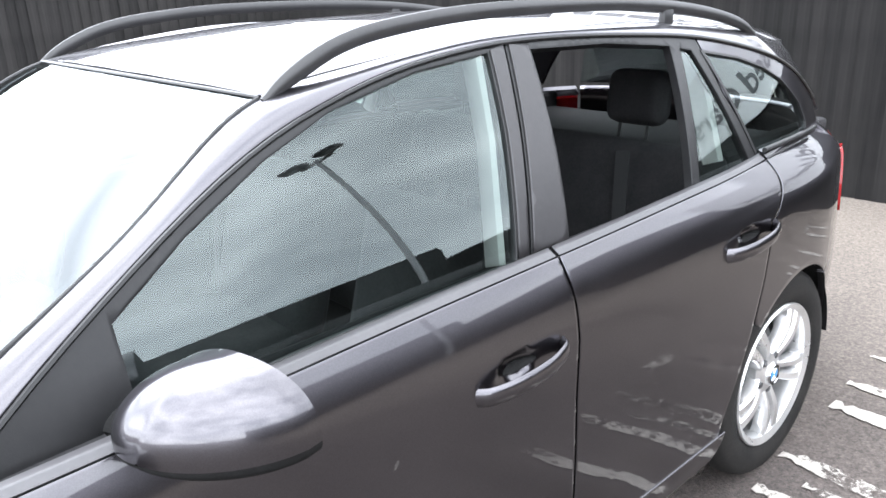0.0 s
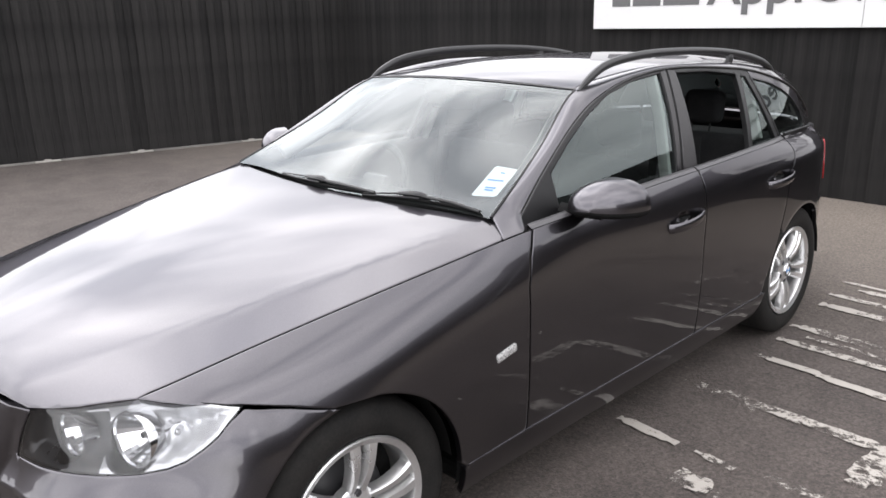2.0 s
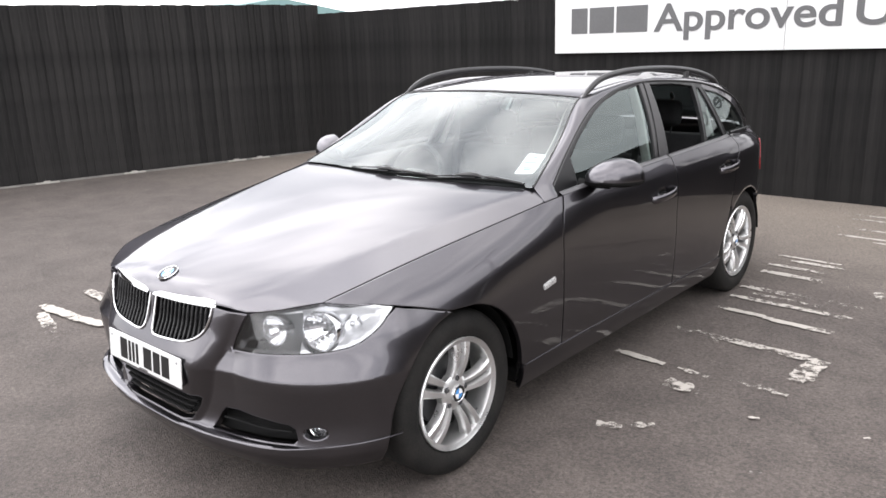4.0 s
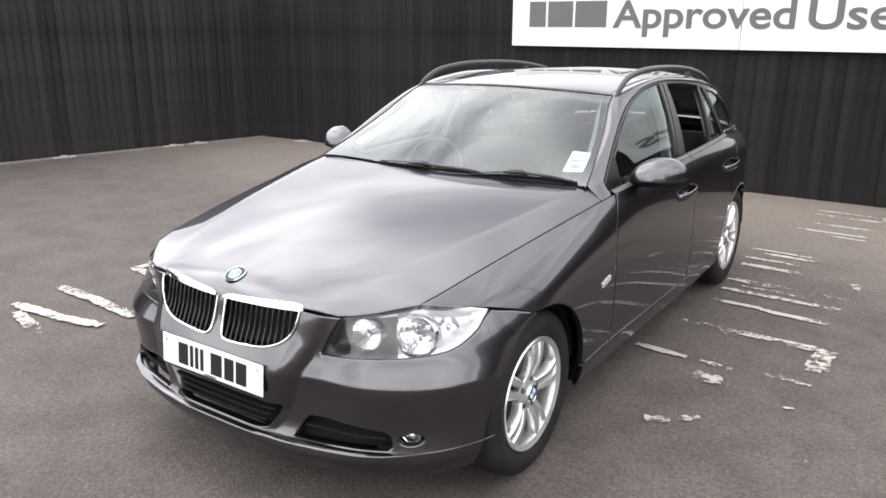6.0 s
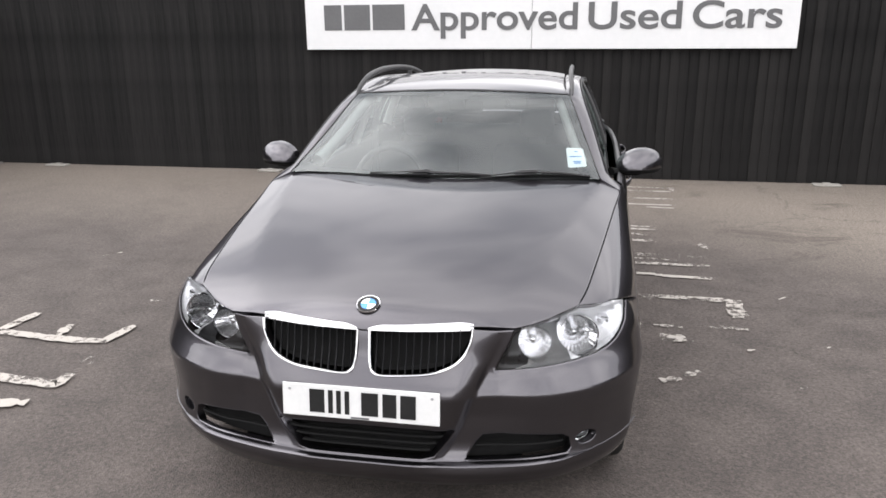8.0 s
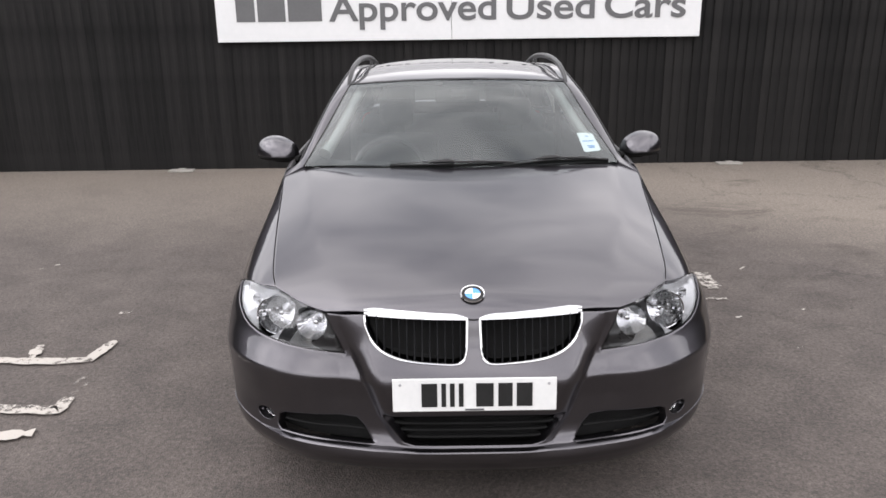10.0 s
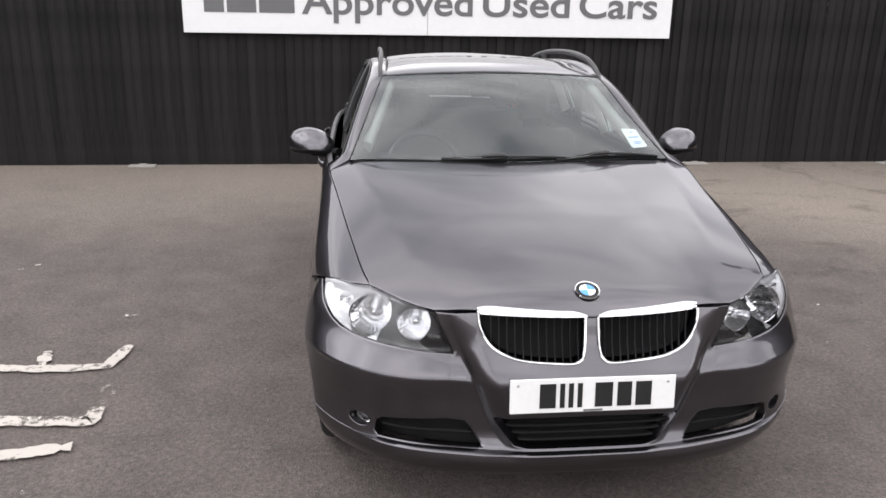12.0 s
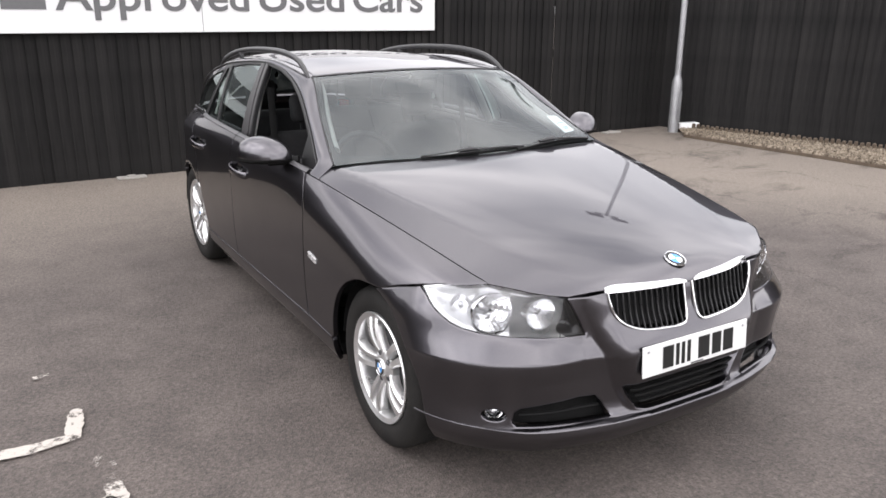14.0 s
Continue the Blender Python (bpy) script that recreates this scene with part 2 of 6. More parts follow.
def worn_paint():
    """Road paint, flaked away in patches: where it is gone the surface below shows through."""
    m, b, nt = mat_base("worn_road_paint", (0.38, 0.352, 0.318), 0.7)
    tc = nt.nodes.new("ShaderNodeTexCoord")
    a = node(nt, "ShaderNodeTexNoise", Scale=24.0, Detail=10.0, Roughness=0.78)
    c = node(nt, "ShaderNodeTexNoise", Scale=1.7, Detail=3.0)
    for n in (a, c):
        nt.links.new(tc.outputs["Object"], n.inputs["Vector"])
    add = node(nt, "ShaderNodeMath")
    nt.links.new(a.outputs["Fac"], add.inputs[0])
    nt.links.new(c.outputs["Fac"], add.inputs[1])
    mr = node(nt, "ShaderNodeMapRange", From_Min=0.93, From_Max=1.03)
    nt.links.new(add.outputs["Value"], mr.inputs["Value"])
    out = nt.nodes["Material Output"]
    tr = nt.nodes.new("ShaderNodeBsdfTransparent")
    mx = nt.nodes.new("ShaderNodeMixShader")
    nt.links.new(mr.outputs["Result"], mx.inputs["Fac"])
    nt.links.new(tr.outputs["BSDF"], mx.inputs[1])
    nt.links.new(b.outputs["BSDF"], mx.inputs[2])
    nt.links.new(mx.outputs["Shader"], out.inputs["Surface"])
    return m


def fence_mat(name="black_stained_timber", level=1.0):
    """Stained boards; level scales how light the stain is."""
    m, b, nt = mat_base(name, (0.02, 0.02, 0.021), 0.8, 0.0, 0.16)
    tc = nt.nodes.new("ShaderNodeTexCoord")
    info = nt.nodes.new("ShaderNodeObjectInfo")
    geo = nt.nodes.new("ShaderNodeNewGeometry")
    off = nt.nodes.new("ShaderNodeVectorMath")
    off.operation = "MULTIPLY_ADD"
    nt.links.new(geo.outputs["Random Per Island"], off.inputs[0])
    off.inputs[1].default_value = (13, 7, 29)
    nt.links.new(tc.outputs["Object"], off.inputs[2])
    mp = node(nt, "ShaderNodeMapping", Scale=(30, 30, 1.3))
    nt.links.new(off.outputs["Vector"], mp.inputs["Vector"])
    grain = node(nt, "ShaderNodeTexNoise", Scale=1.0, Detail=6.0, Roughness=0.65, Distortion=0.3)
    nt.links.new(mp.outputs["Vector"], grain.inputs["Vector"])
    blotch = node(nt, "ShaderNodeTexNoise", Scale=2.2, Detail=5.0)
    nt.links.new(off.outputs["Vector"], blotch.inputs["Vector"])
    add = node(nt, "ShaderNodeMath")
    nt.links.new(grain.outputs["Fac"], add.inputs[0])
    nt.links.new(blotch.outputs["Fac"], add.inputs[1])
    add2 = node(nt, "ShaderNodeMath")
    add2.operation = "MULTIPLY_ADD"
    add2.inputs[1].default_value = 0.35
    nt.links.new(info.outputs["Random"], add2.inputs[0])
    nt.links.new(add.outputs["Value"], add2.inputs[2])
    mr = node(nt, "ShaderNodeMapRange", From_Min=0.75, From_Max=1.6)
    nt.links.new(add2.outputs["Value"], mr.inputs["Value"])
    ramp = nt.nodes.new("ShaderNodeValToRGB")
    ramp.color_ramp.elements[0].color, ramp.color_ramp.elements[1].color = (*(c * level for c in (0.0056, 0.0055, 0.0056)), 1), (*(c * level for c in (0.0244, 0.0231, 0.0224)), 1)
    nt.links.new(mr.outputs["Result"], ramp.inputs["Fac"])
    nt.links.new(ramp.outputs["Color"], b.inputs["Base Color"])
    bn = node(nt, "ShaderNodeBump", Strength=0.5, Distance=0.006)
    nt.links.new(grain.outputs["Fac"], bn.inputs["Height"])
    nt.links.new(bn.outputs["Normal"], b.inputs["Normal"])
    return m


PAINT = car_paint()
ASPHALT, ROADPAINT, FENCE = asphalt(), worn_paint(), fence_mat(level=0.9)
# the same stain in a lighter tone, for the left fence
LIGHTER_FENCE = fence_mat("lighter_stained_timber", 1.3)
GLASS = glass_mat("clear_green_glass", (0.78, 0.88, 0.85), 1.78, (0.90, 1.0, 0.985))
WSGLASS = glass_mat("windscreen_glass", (0.80, 0.885, 0.875), 1.74, (0.955, 1.0, 1.005))
LENS = glass_mat("lamp_lens", (0.93, 0.94, 0.95), 1.58)
BLACK = varied("satin_black_trim", (0.0067, 0.0067, 0.0073), (0.0112, 0.0112, 0.0118), 6, 0.42, spec=0.4, bump=0.05, bump_scale=300)
GLOSSBLACK = varied("gloss_black_plastic", (0.010, 0.010, 0.011), (0.016, 0.016, 0.017), 8, 0.16, spec=0.5)
FLATBLACK = varied("rough_black_plastic", (0.005, 0.005, 0.005), (0.01, 0.01, 0.01), 8, 0.75, spec=0.12, bump=0.15, bump_scale=260)
RUBBER = varied("tyre_rubber", (0.007, 0.007, 0.007), (0.021, 0.0195, 0.018), 9, 0.75, spec=0.22, bump=0.12, bump_scale=180)
PILLAR = varied("satin_grey_pillar_film", (0.021, 0.0198, 0.0208), (0.030, 0.0282, 0.0295), 5, 0.42, bump=0.03, bump_scale=300)
CHROME = varied("chrome", (0.60, 0.60, 0.61), (0.68, 0.68, 0.69), 4, 0.11, 1.0, rough_var=0.03)
REFLECT = varied("lamp_reflector", (0.86, 0.86, 0.87), (0.93, 0.93, 0.94), 6, 0.09, 0.87, rough_var=0.02)
BEZEL = varied("black_lamp_bezel", (0.012, 0.012, 0.013), (0.019, 0.019, 0.02), 6, 0.3, bump=0.05, bump_scale=120)
MOULDING = varied("satin_grey_window_moulding", (0.050, 0.048, 0.051), (0.066, 0.064, 0.067), 7, 0.38, bump=0.04, bump_scale=260)
RAILBLACK = varied("satin_black_roof_rail", (0.017, 0.0168, 0.0175), (0.026, 0.0255, 0.0262), 7, 0.36, bump=0.04, bump_scale=260)
SILVERED = varied("silvered_plastic", (0.60, 0.60, 0.61), (0.72, 0.72, 0.725), 30, 0.24, 0.5, bump=0.12, bump_scale=60)
ALLOY = varied("silver_alloy", (0.66, 0.66, 0.66), (0.76, 0.76, 0.755), 9, 0.30, 0.85, bump=0.03, bump_scale=200)
DARKGREY = varied("lamp_bezel", (0.03, 0.03, 0.032), (0.045, 0.045, 0.048), 6, 0.4)
SIGNWHITE = varied("white_sign_panel", (0.608, 0.616, 0.616), (0.664, 0.664, 0.664), 1.2, 0.4, rough_var=0.08)
LETTER = varied("grey_sign_letter", (0.088, 0.088, 0.0905), (0.106, 0.106, 0.1085), 3, 0.5)
PLATEWHITE = varied("white_plate", (0.576, 0.584, 0.576), (0.64, 0.64, 0.632), 5, 0.35)
INK = varied("black_ink", (0.0096, 0.0096, 0.0096), (0.016, 0.016, 0.016), 6, 0.45, spec=0.25)
BLUE = varied("blue_enamel", (0.07, 0.25, 0.58), (0.09, 0.29, 0.62), 20, 0.2)
WHITE = varied("white_enamel", (0.78, 0.78, 0.78), (0.84, 0.84, 0.84), 20, 0.25)
CLOTH = varied("black_seat_cloth", (0.016, 0.016, 0.0175), (0.03, 0.029, 0.030), 9, 0.95, spec=0.25, bump=0.1, bump_scale=220)
TRIM = varied("pale_grey_trim", (0.40, 0.40, 0.385), (0.47, 0.46, 0.445), 5, 0.85)
RED = varied("red_tail_lens", (0.24, 0.008, 0.010), (0.34, 0.014, 0.015), 9, 0.12)
CLEAR = varied("pale_indicator_lens", (0.12, 0.12, 0.122), (0.62, 0.61, 0.60), 140, 0.10, bump=0.5, bump_scale=220)
GALV = varied("galvanised_steel", (0.288, 0.296, 0.304), (0.4, 0.4, 0.408), 5, 0.5, 0.6, bump=0.05)
CONCRETE = varied("pale_concrete", (0.2244, 0.2112, 0.1914), (0.33, 0.3168, 0.2904), 4, 0.9, bump=0.2)
PEBBLE = varied("river_pebble", (0.132, 0.1056, 0.0726), (0.3432, 0.297, 0.2376), 9, 0.8, bump=0.15)
TIMBER = varied("brown_edging_timber", (0.0594, 0.0429, 0.0297), (0.1188, 0.0891, 0.0627), 6, 0.85, bump=0.3, stretch=(1, 1, 0.2))
TEAL = varied("weathered_teal_roof", (0.144, 0.243, 0.243), (0.18, 0.297, 0.297), 0.6, 0.6)
CLAD = varied("grey_cladding", (0.3, 0.31, 0.32), (0.36, 0.37, 0.38), 0.5, 0.6)


# ---- building helpers ----
def link_mesh(name, verts, faces, material, parent=None, smooth=False, normals=None):
    me = bpy.data.meshes.new(name)
    me.from_pydata([tuple(map(float, v)) for v in verts], [], [tuple(f) for f in faces])
    me.materials.append(material)
    if smooth:
        me.polygons.foreach_set("use_smooth", [True] * len(me.polygons))
    me.update()
    if normals is not None:
        me.normals_split_custom_set_from_vertices([tuple(map(float, n)) for n in normals])
    ob = new(name, me)
    if parent is not None:
        ob.parent = parent
    return ob


def part(name, bm, material, parent, label="", smooth=False):
    me = bpy.data.meshes.new(name)
    bm.normal_update()
    bm.to_mesh(me)
    bm.free()
    me.materials.append(material)
    if smooth:
        me.polygons.foreach_set("use_smooth", [True] * len(me.polygons))
        me.set_sharp_from_angle(angle=radians(38))
    ob = new(name, me)
    if parent is not None:
        ob.parent = parent
    if label:
        tagged(ob, label)
    return ob


def thing(name, label, category, group="", kind="", at=(0, 0, 0)):
    e = new(name)
    e.location = at
    e.empty_display_size = 0.1
    return tagged(e, label, category, group, kind)


def box(bm, x0, x1, y0, y1, z0, z1, bevel=0.0, m=None, seg=2):
    r = bmesh.ops.create_cube(bm, size=1)
    vs = r["verts"]
    bmesh.ops.scale(bm, vec=(abs(x1 - x0), abs(y1 - y0), abs(z1 - z0)), verts=vs)
    bmesh.ops.translate(bm, vec=((x0 + x1) / 2, (y0 + y1) / 2, (z0 + z1) / 2), verts=vs)
    if bevel:
        es = list({e for v in vs for e in v.link_edges})
        out = bmesh.ops.bevel(bm, geom=es, offset=bevel, segments=seg, affect="EDGES", profile=0.5)
        vs = list({v for f in out["faces"] for v in f.verts} | {v for v in vs if v.is_valid})
    if m is not None:
        bmesh.ops.transform(bm, matrix=m, verts=[v for v in vs if v.is_valid])
    return bm


def tube(bm, pts, radius, sides=10, squash=(1.0, 1.0), cap=True, up=Vector((0, 0, 1))):
    """A tube along pts; radius is a number or one for each point; squash widens or flattens its section."""
    pts = [Vector(p) for p in pts]
    rings = []
    for i, p in enumerate(pts):
        d = (pts[min(i + 1, len(pts) - 1)] - pts[max(i - 1, 0)]).normalized()
        a = d.cross(up)
        a = a.normalized() if a.length > 1e-4 else Vector((1, 0, 0))
        b = a.cross(d).normalized()
        r = radius[i] if isinstance(radius, (list, tuple)) else radius
        rings.append([bm.verts.new(p + a * (math.cos(q) * r * squash[0]) + b * (math.sin(q) * r * squash[1])) for q in (2 * math.pi * k / sides for k in range(sides))])
    for r0, r1 in zip(rings, rings[1:]):
        for k in range(sides):
            bm.faces.new((r0[k], r0[(k + 1) % sides], r1[(k + 1) % sides], r1[k]))
    if cap:
        bm.faces.new(rings[0][::-1])
        bm.faces.new(rings[-1])
    bmesh.ops.recalc_face_normals(bm, faces=bm.faces[:])
    return bm


def lathe(bm, profile, sides=48, m=None):
    """Turns (radius, x) pairs about the x axis."""
    rings = []
    for r, x in profile:
        if r < 1e-5:
            rings.append([bm.verts.new((x, 0, 0))] * sides)
        else:
            rings.append([bm.verts.new((x, r * math.cos(2 * math.pi * k / sides), r * math.sin(2 * math.pi * k / sides))) for k in range(sides)])
    for r0, r1 in zip(rings, rings[1:]):
        for k in range(sides):
            q = []
            for v in (r0[k], r0[(k + 1) % sides], r1[(k + 1) % sides], r1[k]):
                if v not in q:
                    q.append(v)
            if len(q) > 2:
                bm.faces.new(q)
    bmesh.ops.recalc_face_normals(bm, faces=bm.faces[:])
    if m is not None:
        bmesh.ops.transform(bm, matrix=m, verts=bm.verts[:])
    return bm


def curve1(xs, ys):
    """A smooth curve through knots with no overshoot (monotone cubic), straight past its ends."""
    xs, ys = np.array(xs, float), np.array(ys, float)
    h = np.diff(xs)
    d = np.diff(ys) / h
    m = np.zeros(len(xs))
    for i in range(1, len(xs) - 1):
        if d[i - 1] * d[i] > 0:
            w1, w2 = 2 * h[i] + h[i - 1], h[i] + 2 * h[i - 1]
            m[i] = (w1 + w2) / (w1 / d[i - 1] + w2 / d[i])
    m[0], m[-1] = d[0], d[-1]
    if len(xs) > 2:
        m[0] = 1.5 * d[0] - 0.5 * m[1]
        m[-1] = 1.5 * d[-1] - 0.5 * m[-2]

    def f(x):
        if x <= xs[0]:
            return ys[0] + m[0] * (x - xs[0])
        if x >= xs[-1]:
            return ys[-1] + m[-1] * (x - xs[-1])
        i = int(np.searchsorted(xs, x)) - 1
        t = (x - xs[i]) / h[i]
        return (ys[i] * (1 + 2 * t) + h[i] * m[i] * t) * (1 - t) ** 2 + (ys[i + 1] * (3 - 2 * t) + h[i] * m[i + 1] * (t - 1)) * t * t
    return f


def soft(f, width, front=None):
    """The same curve with its corners eased over about width; front keeps its ends before y = -2 crisper."""
    xs = np.arange(-2.6, 2.7, 0.004)
    ys = np.array([f(x) for x in xs])

    def eased(w):
        n = int(3 * w / 0.004)
        k = np.exp(-0.5 * (np.arange(-n, n + 1) * 0.004 / w) ** 2)
        pad = np.concatenate([ys[0] + (ys[1] - ys[0]) * np.arange(-n, 0), ys, ys[-1] + (ys[-1] - ys[-2]) * np.arange(1, n + 1)])
        return np.convolve(pad, k / k.sum(), "valid")
    out = eased(width)
    if front:
        t = np.clip((xs + 2.02) / 0.22, 0, 1)
        t = t * t * (3 - 2 * t)
        out = eased(front) * (1 - t) + out * t
    return lambda x: float(np.interp(x, xs, out))


def smooth_path(pts, n=8, closed=False):
    """A Catmull-Rom path through 2D or 3D points."""
    pts = [np.array(p, float) for p in pts]
    k = len(pts)
    out = []
    for i in range(k if closed else k - 1):
        if closed:
            p0, p1, p2, p3 = pts[(i - 1) % k], pts[i], pts[(i + 1) % k], pts[(i + 2) % k]
        else:
            p1, p2 = pts[i], pts[i + 1]
            p0 = pts[i - 1] if i else 2 * p1 - p2
            p3 = pts[i + 2] if i + 2 < k else 2 * p2 - p1
        for j in range(n):
            t = j / n
            out.append(0.5 * (2 * p1 + (p2 - p0) * t + (2 * p0 - 5 * p1 + 4 * p2 - p3) * t * t + (3 * p1 - p0 - 3 * p2 + p3) * t ** 3))
    if not closed:
        out.append(pts[-1])
    return out


def densify(poly, step):
    out = []
    for a, b in zip(poly, poly[1:] + poly[:1]):
        a, b = np.array(a, float), np.array(b, float)
        n = max(1, int(np.ceil(np.linalg.norm(b - a) / step)))
        out += [a + (b - a) * k / n for k in range(n)]
    return out


def inside(p, poly):
    x, y = p[:, 0], p[:, 1]
    c = np.zeros(len(p), bool)
    q = np.array(poly)
    for (x0, y0), (x1, y1) in zip(q, np.roll(q, -1, axis=0)):
        if y0 != y1:
            hit = ((y0 > y) != (y1 > y)) & (x < (x1 - x0) * (y - y0) / (y1 - y0) + x0)
            c ^= hit
    return c


def edge_distance(p, poly):
    q = np.array(poly)
    best = np.full(len(p), 1e9)
    for a, b in zip(q, np.roll(q, -1, axis=0)):
        ab = b - a
        t = np.clip(((p - a) @ ab) / max(ab @ ab, 1e-12), 0, 1)
        best = np.minimum(best, np.linalg.norm(p - (a + t[:, None] * ab), axis=1))
    return best


from mathutils.geometry import delaunay_2d_cdt


RIM = 0.006


def patch(name, surf, outline, material, parent, holes=(), step=0.03, thick=0.012, sides=(1, -1), label="", round_edge=0.0, lift=0.0, lines=()):
    """A curved panel: the part of the surface surf(u, v) inside outline, less the holes, with returned edges. One object a side, the second mirrored."""
    loops = [densify(list(map(tuple, l)), step) for l in (outline, *holes)]
    allp = np.array(loops[0])
    lo, hi = allp.min(0), allp.max(0)
    gu, gv = np.meshgrid(np.arange(lo[0], hi[0], step), np.arange(lo[1], hi[1], step))
    gu[1::2] += step / 2
    g = np.stack([gu.ravel(), gv.ravel()], 1)
    keep = inside(g, loops[0])
    for l in loops[1:]:
        keep &= ~inside(g, l)
    g = g[keep]
    for l in loops:
        g = g[edge_distance(g, l) > (step * 0.45 if not round_edge else max(step * 0.55, RIM * 2.0))]
    if round_edge:
        ring = []
        for l in loops:
            q = np.array(l)
            t = np.roll(q, -1, axis=0) - np.roll(q, 1, axis=0)
            t = t / np.maximum(np.linalg.norm(t, axis=1)[:, None], 1e-9)
            for sg in (1, -1):
                ring.append(q + sg * RIM * np.stack([-t[:, 1], t[:, 0]], 1))
        ring = np.concatenate(ring)
        keep = inside(ring, loops[0])
        for l in loops[1:]:
            keep &= ~inside(ring, l)
        ring = ring[keep]
        for l in loops:
            ring = ring[edge_distance(ring, l) > RIM * 0.8]
        g = np.concatenate([g, ring])
    # rows of points laid along creases, so that the folds stay crisp
    lines = [np.array(l, float) for l in lines]
    for l in lines:
        d = np.min(np.linalg.norm(g[:, None, :] - l[None, :, :], axis=2), axis=1)
        g = g[d > 0.007]
    co, ed = [], []
    for l in loops:
        s = len(co)
        co += [Vector((float(p[0]), float(p[1]))) for p in l]
        ed += [(s + i, s + (i + 1) % len(l)) for i in range(len(l))]
    for l in lines:
        s = len(co)
        co += [Vector((float(p[0]), float(p[1]))) for p in l]
        ed += [(s + i, s + i + 1) for i in range(len(l) - 1)]
    co += [Vector((float(p[0]), float(p[1]))) for p in g]
    vs, _, fs, _, _, _ = delaunay_2d_cdt(co, ed, [], 0, 1e-6)
    uv = np.array([(v.x, v.y) for v in vs])
    cen = np.array([uv[list(f)].mean(0) for f in fs])
    ok = inside(cen, loops[0])
    for l in loops[1:]:
        ok &= ~inside(cen, l)
    faces = [tuple(f) for f, k in zip(fs, ok) if k]
    P = np.array([surf(u, v) for u, v in uv], float)
    e = 0.004
    du = np.array([np.subtract(surf(u + e, v), surf(u - e, v)) for u, v in uv])
    dv = np.array([np.subtract(surf(u, v + e), surf(u, v - e)) for u, v in uv])
    N = np.cross(du, dv)
    N /= np.maximum(np.linalg.norm(N, axis=1)[:, None], 1e-9)
    # outward is away from the body's middle
    mid = np.array([0.0, np.clip(P[:, 1].mean(), -1.2, 1.4), 0.55])
    if ((P - mid) * N).sum() < 0:
        N = -N
    P = P + N * lift
    if sum(np.cross(P[f[1]] - P[f[0]], P[f[2]] - P[f[0]]) @ N[f[0]] for f in faces) < 0:
        faces = [f[::-1] for f in faces]
    count = {}
    for f in faces:
        for a, b in zip(f, f[1:] + f[:1]):
            count[(a, b)] = 1
    verts, normals, all_faces = list(P), list(N), list(faces)
    border = [(a, b) for a, b in count if (b, a) not in count]
    if thick > 0:
        top, low = {}, {}
        for a, b in border:
            t = P[b] - P[a]
            out = np.cross(t, N[a])
            out /= max(np.linalg.norm(out), 1e-9)
            for v in (a, b):
                top.setdefault(v, []).append(out)
        for v, outs in top.items():
            o = np.sum(outs, 0)
            o /= max(np.linalg.norm(o), 1e-9)
            low[v] = len(verts)
            verts += [P[v], P[v] - N[v] * thick]
            normals += [o, o]
        for a, b in border:
            all_faces.append((low[b], low[a], low[a] + 1, low[b] + 1))
    made = []
    V, NN = np.array(verts), np.array(normals)
    if round_edge > 0:
        rim = {v for e2 in border for v in e2}
        for v in rim:
            o = np.sum(top[v], 0)
            o /= max(np.linalg.norm(o), 1e-9)
            NN[v] = NN[v] + o * round_edge
            NN[v] /= np.linalg.norm(NN[v])
    for sgn in sides:
        if sgn > 0:
            made.append(link_mesh(name, V, all_faces, material, parent, True, NN))
        else:
            made.append(link_mesh(name, V * (-1, 1, 1), [f[::-1] for f in all_faces], material, parent, True, NN * (-1, 1, 1)))
        if label:
            tagged(made[-1], label)
    return made


# ---- ground, fences, sign, lamp post ----
def ground():
    bm = bmesh.new()
    bmesh.ops.create_grid(bm, x_segments=8, y_segments=8, size=300)
    ob = part("ground", bm, ASPHALT, None)
    tagged(ob, "worn grey asphalt car park with pale dust by the fence", "ground", kind="structure")


ground()

FENCE_TOP = 2.04


def fence(name, a, b, label, pitch=0.1, height=FENCE_TOP, timber=FENCE):
    """Upright lapped boards between two places on the ground, on rails and posts behind."""
    a, b = Vector((*a, 0)), Vector((*b, 0))
    along = (b - a).normalized()
    yaw = math.atan2(along.y, along.x)
    root = thing(name, label, "fence", kind="structure", at=a)
    root.rotation_euler = (0, 0, yaw)
    length = (b - a).length
    meshes = []
    for k in range(6):
        bm = bmesh.new()
        w = pitch * random.uniform(1.0, 1.12)
        h = height + random.uniform(-0.006, 0.006)
        box(bm, 0, w, -0.008, 0.008, 0.0, h)
        bmesh.ops.transform(bm, matrix=pose(0, 0, 0, random.uniform(-0.15, 0.15), 0, random.uniform(5, 9)), verts=bm.verts[:])
        me = bpy.data.meshes.new("board")
        bm.to_mesh(me)
        bm.free()
        me.materials.append(timber)
        meshes.append(me)
    n = int(length / pitch)
    for i in range(n):
        if i < 300:
            o = new("board", random.choice(meshes))
            o.parent = root
            o.location = (i * pitch, random.uniform(-0.006, 0.006), 0)
    for z in (0.4, 1.1, 1.75):
        bm = bmesh.new()
        box(bm, 0, length, 0.03, 0.075, z - 0.045, z + 0.045)
        part("rail", bm, timber, root)
    for i in range(int(length / 2.0) + 1):
        bm = bmesh.new()
        box(bm, i * 2.0 - 0.05, i * 2.0 + 0.05, 0.075, 0.175, 0, height - 0.05)
        part("post", bm, timber, root)
    return root


